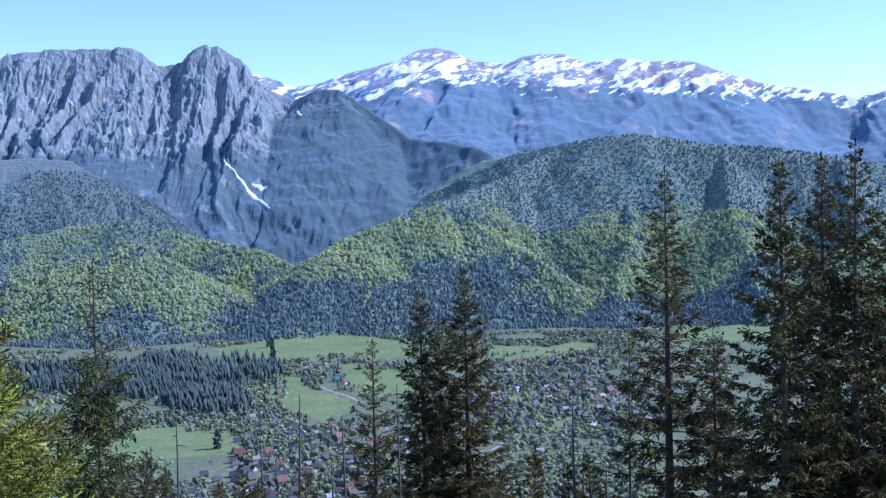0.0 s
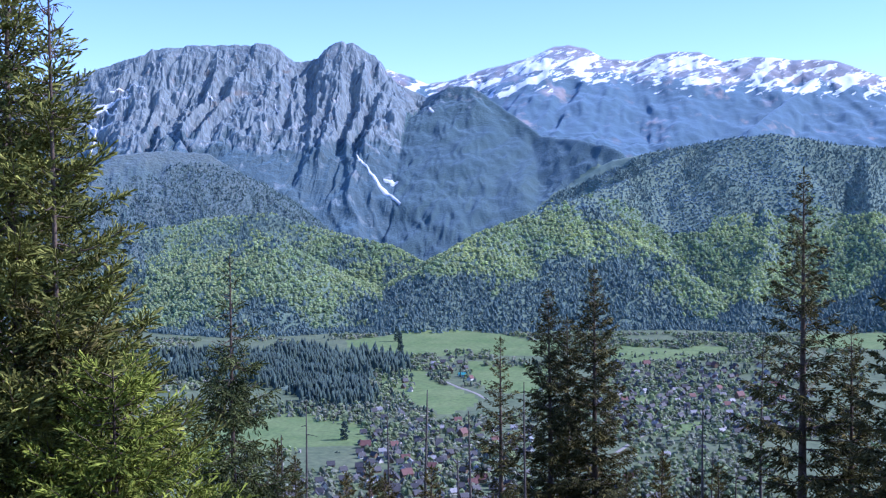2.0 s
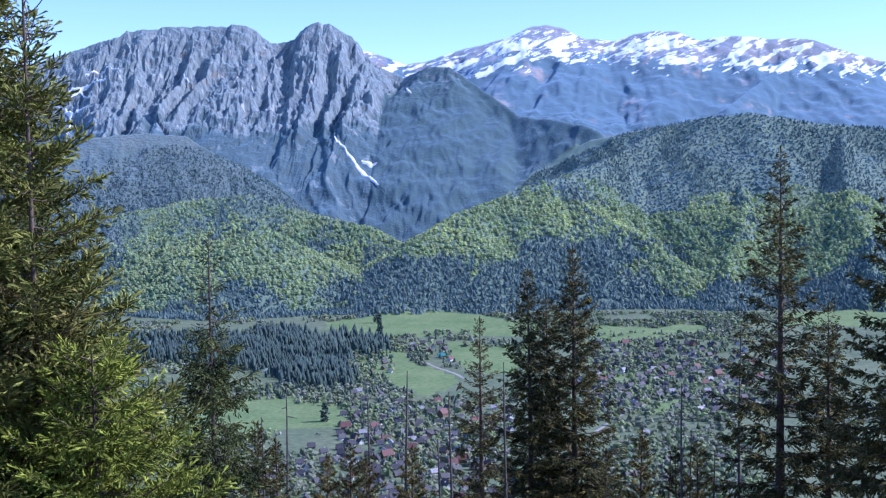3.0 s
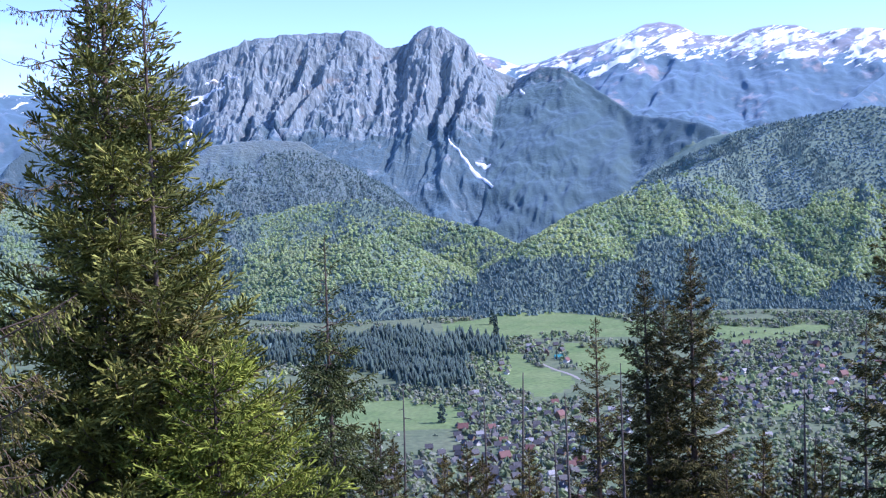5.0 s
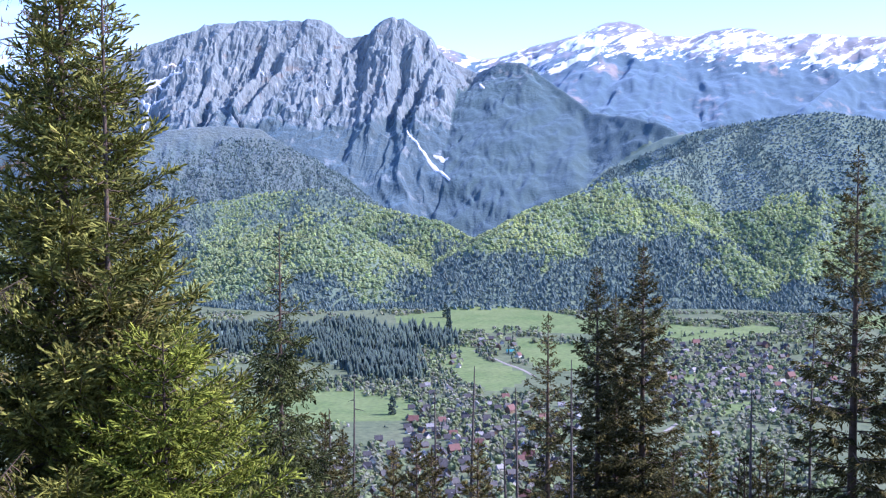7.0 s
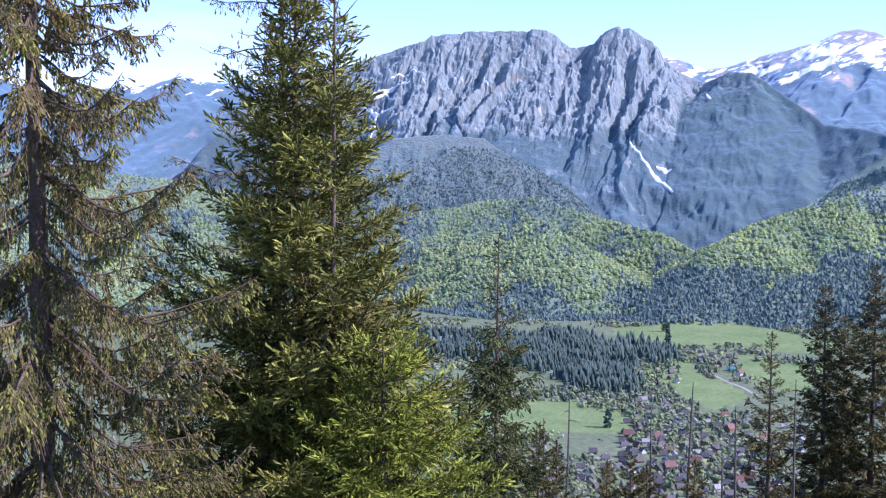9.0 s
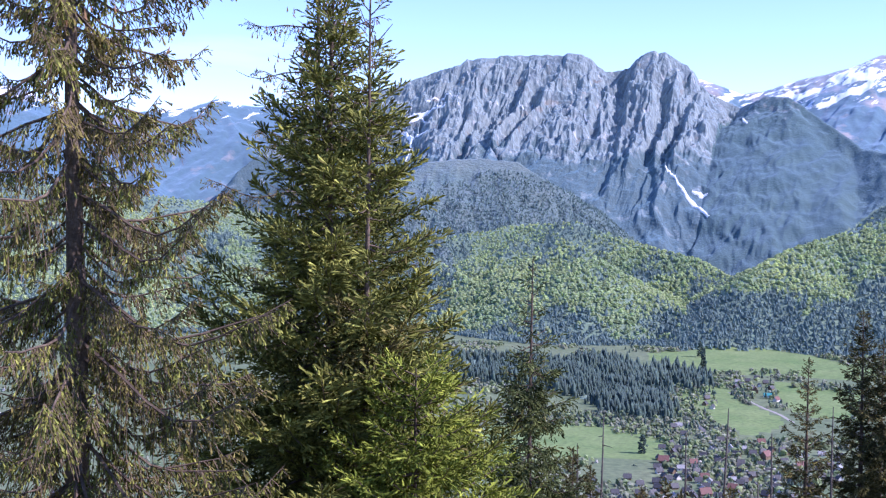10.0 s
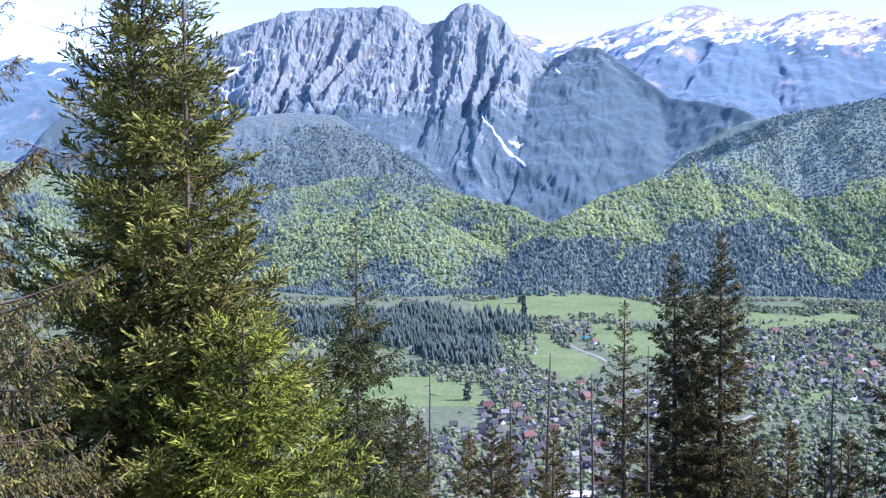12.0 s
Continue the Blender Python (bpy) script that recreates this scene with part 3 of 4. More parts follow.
def scatter(kind, x, y, z, height, rng, variants=8, spread=1.0):
    """Verts and faces of many crowns of that kind."""
    V, F, off = [], [], 0
    pick = rng.randint(0, variants, len(x))
    for k in range(variants):
        tv, tf = crown_template(kind, rng)
        s = pick == k
        n = int(s.sum())
        if not n:
            continue
        a = rng.uniform(0, math.tau, n)
        c, sn = np.cos(a)[:, None], np.sin(a)[:, None]
        h = height[s][:, None]
        w = h * rng.uniform(0.85, 1.2, (n, 1)) * spread
        px = (tv[:, 0] * c - tv[:, 1] * sn) * w + x[s][:, None]
        py = (tv[:, 0] * sn + tv[:, 1] * c) * w + y[s][:, None]
        pz = tv[:, 2] * h + z[s][:, None] - 0.5
        V.append(np.stack([px, py, pz], -1).reshape(-1, 3))
        F.append((tf[None] + (np.arange(n) * len(tv))[:, None, None]).reshape(-1, 3) + off)
        off += n * len(tv)
    return np.concatenate(V), np.concatenate(F)


rng = np.random.RandomState(5)
step = 6.9
gx, gy = np.meshgrid(np.arange(-2350, 1300, step), np.arange(1500, 3400, step))
gx = (gx + rng.uniform(-4.5, 4.5, gx.shape)).ravel()
gy = (gy + rng.uniform(-4.5, 4.5, gy.shape)).ravel()
taz, tr_ = np.degrees(np.arctan2(-gx, gy)), np.hypot(gx, gy)
keep = (taz > -22) & (taz < 42) & (tr_ > 2200) & (tr_ < np.where(taz > 22, 3560, 3350))
gx, gy, taz, tr_ = gx[keep], gy[keep], taz[keep], tr_[keep]
gz, gw = terrain(gx, gy)
nearhill = terrain(gx * (1 + 60 / tr_), gy * (1 + 60 / tr_))[1]
belt = (gw == -1) & (nearhill == 3) & ~in_field("meadow", taz, tr_)
crest_w = 1.5 * fbm(gx * 0.007, gy * 0.007, 4, 71)
ok = ((gw == 3) | belt | ((gw == 2) & (gz + 90 * crest_w < 385 - 110 * rng.rand(len(gx)))))
gx, gy, gz, gw, taz, tr_, crest_w = (a[ok] for a in (gx, gy, gz, gw, taz, tr_, crest_w))
# faces away from the valley floor and high ground carry more beech in the middle belt
low_edge = np.where(taz > 9, 25, np.where(taz < -3, 25, 80))
hgt = smooth01((gz - low_edge) / 80) * (1 - smooth01((gz - 270) / 110))
beech = (1.5 * crest_w + 0.8 * hgt - 0.5 + 0.25 * (taz < -3) + rng.normal(0, 0.22, len(gx))) > 0
beech &= ~belt[ok] & (gw == 3) & ~((tr_ + 160 * crest_w > 2960) & (taz < 1)) & ~((gz + 110 * crest_w > 255) & (taz < -1))
hs = rng.uniform(6, 18, len(gx)) * np.where(tr_ > 2900, 0.75, 1.0)
patch = fbm(gx * 0.013, gy * 0.005, 3, 91) + rng.normal(0, 0.08, len(gx))
# high hill crowns that take the haze-coloured material
bare = ~beech & (gw == 3) & (gz + 70 * crest_w > 200) & (patch > -0.06)
for nm, kind, sel, m, low, wide, lab in (("leafless_forest", "beech", bare, UPPER_HAZED, 0.34, 3.1, "upper hill forest with grey-blue haze in its crown colour"),
                              ("spruce_forest", "spruce", ~beech & ~bare, SPRUCE_HAZED, 0.68, 2.1, "dark spruce forest covering the foothills"),
                              ("beech_forest", "beech", beech, BEECH_HAZED, 0.55, 1.85, "bright spring-green beech forest on the foothills")):
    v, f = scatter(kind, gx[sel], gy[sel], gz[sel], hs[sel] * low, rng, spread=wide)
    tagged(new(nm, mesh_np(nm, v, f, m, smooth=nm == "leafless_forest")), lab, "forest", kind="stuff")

# the dark wood on the valley floor
wx_, wy_ = np.meshgrid(np.arange(-1000, 0, 5.6), np.arange(1400, 2250, 5.6))
wx_, wy_ = (wx_ + rng.uniform(-4.5, 4.5, wx_.shape)).ravel(), (wy_ + rng.uniform(-4.5, 4.5, wy_.shape)).ravel()
s = in_field("wood", np.degrees(np.arctan2(-wx_, wy_)) + rng.uniform(-0.3, 0.3, len(wx_)), np.hypot(wx_, wy_) + rng.uniform(-25, 25, len(wx_)))
s &= fbm(wx_ * 0.012, wy_ * 0.012, 3, 95) + rng.normal(0, 0.15, len(wx_)) > -0.25
wx_, wy_ = wx_[s], wy_[s]
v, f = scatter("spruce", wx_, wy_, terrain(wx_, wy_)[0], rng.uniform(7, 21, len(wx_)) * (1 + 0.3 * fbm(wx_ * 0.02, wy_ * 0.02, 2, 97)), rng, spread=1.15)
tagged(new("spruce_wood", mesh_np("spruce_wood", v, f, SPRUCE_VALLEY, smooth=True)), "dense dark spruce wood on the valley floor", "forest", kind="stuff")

# ---- houses ----
def house(name, w, d, h, rise, wall_m, roof_m, label):
    """A steep-roofed highland house with eaves, chimney and windows; ridge along x."""
    e = thing(name, (0, 0, 0), label, "house", "valley houses")
    o = 0.7
    v = [(-w / 2, -d / 2, -1), (w / 2, -d / 2, -1), (w / 2, d / 2, -1), (-w / 2, d / 2, -1), (-w / 2, -d / 2, h), (w / 2, -d / 2, h), (w / 2, d / 2, h), (-w / 2, d / 2, h),
         (-w / 2, 0, h + rise), (w / 2, 0, h + rise)]
    bm = bmesh.new()
    bv = [bm.verts.new(p) for p in v]
    for f in ((0, 1, 5, 4), (2, 3, 7, 6), (1, 2, 6, 9, 5), (3, 0, 4, 8, 7), (3, 2, 1, 0)):
        bm.faces.new([bv[i] for i in f])
    me = bpy.data.meshes.new("wall")
    bm.to_mesh(me)
    bm.free()
    me.materials.append(wall_m)
    new("wall", me).parent = e
    k = rise / (d / 2)
    t = 0.3
    rv = []
    for dz in (0, t):
        for x in (-w / 2 - o, w / 2 + o):
            rv += [(x, -d / 2 - o, h - o * k + 0.05 + dz), (x, 0, h + rise + 0.05 + dz), (x, d / 2 + o, h - o * k + 0.05 + dz)]
    rf = [(6, 9, 10, 7), (7, 10, 11, 8), (0, 1, 4, 3), (1, 2, 5, 4), (0, 3, 9, 6), (2, 8, 11, 5), (0, 6, 7, 1), (1, 7, 8, 2), (3, 4, 10, 9), (4, 5, 11, 10)]
    part_np("roof", rv, rf, roof_m, e)

    def box(nm, c, s, m):
        x, y, z = c
        a, b, g = s[0] / 2, s[1] / 2, s[2] / 2
        bvv = [(x + i * a, y + j * b, z + l * g) for i in (-1, 1) for j in (-1, 1) for l in (-1, 1)]
        bf = [(0, 1, 3, 2), (4, 6, 7, 5), (0, 4, 5, 1), (2, 3, 7, 6), (0, 2, 6, 4), (1, 5, 7, 3)]
        return part_np(nm, bvv, bf, m, e)
    box("chimney", (w * 0.2, 0.8, h + rise + 0.2), (0.6, 0.6, 1.6), wall_m)
    for i in (-0.25, 0.25):
        box("window", (i * w, -d / 2 - 0.02, h * 0.5), (1.0, 0.12, 1.1), GLASS)
        box("window", (w / 2 + 0.02, i * d, h * 0.5), (0.12, 0.9, 1.1), GLASS)
    box("window", (w / 2 + 0.02, 0, h + rise * 0.35), (0.12, 1.2, 1.3), GLASS)
    return e


kinds = [house("house", 7.6, 5.8, 2.6, 3.5, WALL_WOOD, ROOF_DARK, "brown timber house with a steep dark roof"),
         house("house", 7.2, 5.8, 2.8, 3.3, WALL_WHITE, ROOF_DARK, "white rendered house with a steep dark roof"),
         house("house", 8.5, 6.6, 3.2, 3.7, WALL_WHITE, ROOF_RED, "white rendered house with a red tiled roof"),
         house("house", 7.8, 6, 2.9, 2.8, WALL_WHITE, ROOF_GREY, "white rendered house with a pale metal roof"),
         house("house", 11, 8, 4.4, 4.8, WALL_WOOD, ROOF_RED, "large timber guest house with a red roof"),
         house("house", 11, 6.5, 3, 2.8, WALL_WHITE, ROOF_TEAL, "house with a teal metal roof beside the meadow")]
spots, homes = [], []


def settle(kind, az, r, turn):
    x, y = plan(az, r)
    for (u, w) in spots:
        if (u - x) ** 2 + (w - y) ** 2 < 11.0 ** 2:
            return
    spots.append((x, y))
    homes.append((kind, pose(x, y, ground_z(x, y), 0, 0, turn)))


for kind, az, el, turn in ((5, 5.3, -9.0, 20), (0, 6.73, -8.7, 70), (0, 6.2, -8.46, 10), (1, 5.67, -8.62, 100), (2, 4.9, -9.15, 60), (0, 8.08, -9.42, 80), (1, 7.68, -9.37, 30),
                           (0, 5.8, -8.35, 0), (0, 6.45, -8.6, 30), (1, 6.0, -8.7, 80), (0, 5.4, -8.5, 20), (4, 5.85, -8.85, 100), (0, 5.15, -8.7, 60), (3, 6.65, -8.5, 10), (0, 8.0, -9.2, 40), (1, 7.75, -9.55, 80), (1, 9.02, -10.75, 10), (1, 8.17, -10.64, 70), (0, 7.34, -10.94, 20), (3, -6.84, -9.7, 10), (3, -7.75, -10.09, 80)):
    settle(kind, az, 294 / math.tan(radians(-el)), turn)
for kind, az, r, turn in ((3, 9.25, 1609, 20), (1, 8.28, 1584, 80), (1, 10.0, 1454, 15), (0, 9.6, 1480, 70), (2, 5.52, 1521, 20), (4, 5.29, 1437, 60), (0, 9.5, 1600, 30), (4, 9.9, 1378, 10), (0, 9.48, 1434, 80)):
    settle(kind, az, r, turn)
hall = house("village_hall", 30, 13, 5, 3.0, WALL_WHITE, ROOF_PALE, "long white hall with a low pale metal roof")
hx_, hy_ = plan(5.71, 1022)
hall.matrix_basis = pose(hx_, hy_, ground_z(hx_, hy_), 0, 0, 8)
spots.append((hx_, hy_))
hr = np.random.RandomState(12)
for a0, a1, e0, e1, count in ((-1, -11, -8.4, -11.3, 330), (2.0, 10.2, -11.2, -15.5, 250), (8, 14, -12.6, -15.5, 45), (-14, -21, -8.5, -11, 22), (22, 40, -9.5, -13.5, 22), (0, -8, -12, -14.5, 12)):
    for _ in range(count):
        az, el = hr.uniform(a0, a1), hr.uniform(e0, e1)
        r = 294 / math.tan(radians(-el))
        if in_field("meadow", np.array(az), np.array(r)) or in_field("clearing", np.array(az), np.array(r)):
            continue
        settle(int(hr.choice(5, p=[0.5, 0.36, 0.035, 0.09, 0.015])), az, r, hr.choice([0, 90]) + hr.normal(20, 15))


homes.sort(key=lambda h: h[1].translation.y)
joined = []
for rank, (kind, m) in enumerate(homes):
    if kinds[kind].get("placed") is None:
        kinds[kind]["placed"] = 1
        kinds[kind].matrix_basis = m
    elif rank < 285:
        copy_thing(kinds[kind], m)
    else:
        joined.append((kind, m))
# the houses farthest up the valley
fv, ff, fi, base = [], [], [], 0
roofs = [ROOF_DARK, ROOF_DARK, ROOF_RED, ROOF_GREY, ROOF_RED, ROOF_TEAL]
walls = [WALL_WOOD, WALL_WHITE, WALL_WHITE, WALL_WHITE, WALL_WOOD, WALL_WHITE]
palette = [WALL_WHITE, WALL_WOOD, ROOF_DARK, ROOF_RED, ROOF_GREY, ROOF_TEAL]
for kind, m in joined:
    for ob in kinds[kind].children:
        mtl = palette.index(walls[kind] if ob.name.startswith("wall") else roofs[kind]) if ob.name.startswith(("wall", "roof")) else None
        if mtl is None:
            continue
        fv += [m @ v.co for v in ob.data.vertices]
        for p in ob.data.polygons:
            vs = list(p.vertices)
            for a_ in range(1, len(vs) - 1):
                ff.append((base + vs[0], base + vs[a_], base + vs[a_ + 1]))
                fi.append(mtl)
        base += len(ob.data.vertices)
if ff:
    tagged(new("far_houses", mesh_np("far_houses", fv, ff, palette, fi)), "small far houses with dark and red roofs", "houses", kind="stuff")


# garden trees, hedges and copses of the valley
n = 30000
vaz, vr = np.where(rng.rand(n) < 0.78, rng.uniform(-13, 20, n), rng.uniform(-21, 41, n)), np.sqrt(rng.uniform(1000 ** 2, 2330 ** 2, n))
vx, vy = plan(vaz, vr)
vr[:1500] = 294 / np.tan(np.radians(rng.uniform(8.4, 14.6, 1500)))
vaz[:750], vaz[750:1500] = rng.uniform(-12, 0, 750), rng.uniform(2, 13, 750)
vx, vy = plan(vaz, vr)
thick = fbm(vx * 0.008, vy * 0.008, 3, 81)
s = ~in_field("meadow", vaz, vr) & ~in_field("wood", vaz, vr) & ~in_field("clearing", vaz, vr) & (thick > -0.06)
grove = inside(vaz, vr, [(-2.6, 1400), (-5.6, 1480), (-8.6, 1420), (-8.8, 1180), (-3.0, 1200)])
near_house = np.min(np.hypot(vx[:, None] - np.array(spots)[:, 0], vy[:, None] - np.array(spots)[:, 1]), 1)
s &= (near_house > 8.5)
vx, vy, vr, grove = vx[s], vy[s], vr[s], grove[s]
vz = terrain(vx, vy)[0]
copses = ((11.8, 10.6, -7.0, -7.3, 12, 0.5), (8.5, 7.9, -6.5, -6.9, 8, 0.3), (2.8, 2.0, -6.9, -7.2, 10, 0.5), (6.1, 3.9, -7.8, -8.15, 60, 0.7),
          (7.0, 4.8, -8.3, -9.0, 60, 0.5), (9.0, 7.6, -8.1, -9.3, 60, 0.25), (5.4, 4.4, -9.0, -9.35, 18, 0.5), (11.6, 8.4, -10.0, -10.8, 90, 0.6),
          (8.4, 5.6, -11.1, -12.6, 170, 0.6), (12.5, 10.9, -9.4, -10.1, 60, 0.5), (1.8, 0.4, -8.3, -9.6, 60, 0.6), (4.2, 1.2, -8.15, -8.5, 50, 0.5), (-2.6, -8.8, -11.4, -13.6, 420, 0.97), (-1, -10, -8.7, -11.2, 300, 0.92), (-1, -9, -7.9, -8.7, 160, 0.5), (18, 2, -12.9, -16.5, 1500, 0.94), (16.5, 12.2, -9.75, -10.35, 260, 0.6), (12.4, 9.2, -9.9, -10.6, 150, 0.8), (10.2, 8.0, -8.2, -9.2, 110, 0.75), (-1, -9, -13.4, -16.5, 500, 0.94))
cx_, cy_, ck_ = [], [], []
for a0, a1, e0, e1, count, leafy in copses:
    ca, ce = rng.uniform(a1, a0, count), rng.uniform(e1, e0, count)
    px_, py_ = plan(ca, 289 / np.tan(np.radians(-ce)))
    far_off = np.min(np.hypot(px_[:, None] - np.array(spots)[:, 0], py_[:, None] - np.array(spots)[:, 1]), 1) > 8
    cx_.append(px_[far_off])
    cy_.append(py_[far_off])
    ck_.append(np.where(rng.rand(count) < leafy, rng.uniform(0.3, 0.96, count), rng.uniform(0, 0.15, count))[far_off])
vx, vy = np.concatenate([vx, *cx_]), np.concatenate([vy, *cy_])
vz = terrain(vx, vy)[0]
grove = np.concatenate([grove, np.zeros(len(vx) - len(grove), bool)])
kindsel = np.where(grove, rng.uniform(0.2, 0.75, len(vx)), rng.rand(len(vx)))
kindsel[len(kindsel) - sum(map(len, ck_)):] = np.concatenate(ck_)
BLOSSOM = mat("pale_blossom_crowns", (0.34, 0.33, 0.30), (0.5, 0.48, 0.45), 0.02, island=0.25)
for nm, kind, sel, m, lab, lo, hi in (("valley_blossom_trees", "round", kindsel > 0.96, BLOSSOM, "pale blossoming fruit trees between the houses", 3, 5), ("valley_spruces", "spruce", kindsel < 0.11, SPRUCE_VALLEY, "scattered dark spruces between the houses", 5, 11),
                                      ("valley_broadleaf_trees", "round", (kindsel >= 0.11) & (kindsel < 0.5), BEECH_VALLEY, "fresh green broadleaf trees in valley gardens", 3.5, 9.5),
                                      ("valley_budding_trees", "round", (kindsel >= 0.5) & (kindsel <= 0.96), BARE_FAR, "pale budding broadleaf trees in valley gardens", 3, 8)):
    v, f = scatter(kind, vx[sel], vy[sel], vz[sel], rng.uniform(lo, hi, int(sel.sum())), rng, spread=1.3 if kind == "round" else 1.4)
    tagged(new(nm, mesh_np(nm, v, f, m)), lab, "trees", kind="stuff")


# ---- near trees ----
def tubes(paths, radii, sides=5):
    """Tapered tubes along polylines; all paths have the same number of points. (n, k, 3), (n, k)"""
    P, Rd = np.asarray(paths, float), np.asarray(radii, float)
    n, k, _ = P.shape
    d = np.gradient(P, axis=1)
    d /= np.linalg.norm(d, axis=2, keepdims=True) + 1e-9
    ref = np.where(np.abs(d[..., 2:3]) > 0.9, np.array([1.0, 0, 0]), np.array([0, 0, 1.0]))
    u = np.cross(d, ref)
    u /= np.linalg.norm(u, axis=2, keepdims=True) + 1e-9
    w = np.cross(d, u)
    a = np.arange(sides) * math.tau / sides
    V = P[:, :, None] + Rd[:, :, None, None] * (u[:, :, None] * np.cos(a)[:, None] + w[:, :, None] * np.sin(a)[:, None])
    i = np.arange(sides)
    base = (np.arange(n)[:, None] * k + np.arange(k - 1)) * sides
    f = np.stack([base[..., None] + i, base[..., None] + (i + 1) % sides, base[..., None] + sides + (i + 1) % sides, base[..., None] + sides + i], -1)
    return V.reshape(-1, 3), f.reshape(-1, 4)


def shoots(start, direction, length, width, rng):
    """Needle-clad shoots: slim three-sided clubs, widest near the blunt tip."""
    n = len(start)
    d = direction / (np.linalg.norm(direction, axis=1, keepdims=True) + 1e-9)
    ref = np.where(np.abs(d[:, 2:3]) > 0.85, np.array([1.0, 0, 0]), np.array([0, 0, 1.0]))
    u = np.cross(d, ref)
    u /= np.linalg.norm(u, axis=1, keepdims=True) + 1e-9
    w = np.cross(d, u)
    L, W = length[:, None], width[:, None]
    roll = rng.uniform(0, math.tau, n)[:, None]
    V = [start]
    for i in range(3):
        a = roll + i * math.tau / 3
        V.append(start + d * L * (0.72, 0.86, 1.0)[i] + (u * np.cos(a) + w * np.sin(a)) * W * (1.1, 1.0, 0.8)[i])
    F = np.array([(0, 1, 2), (0, 2, 3), (0, 3, 1), (1, 3, 2)])
    V = np.stack(V, 1)
    return V.reshape(-1, 3), (F[None] + (np.arange(n) * 4)[:, None, None]).reshape(-1, 3)


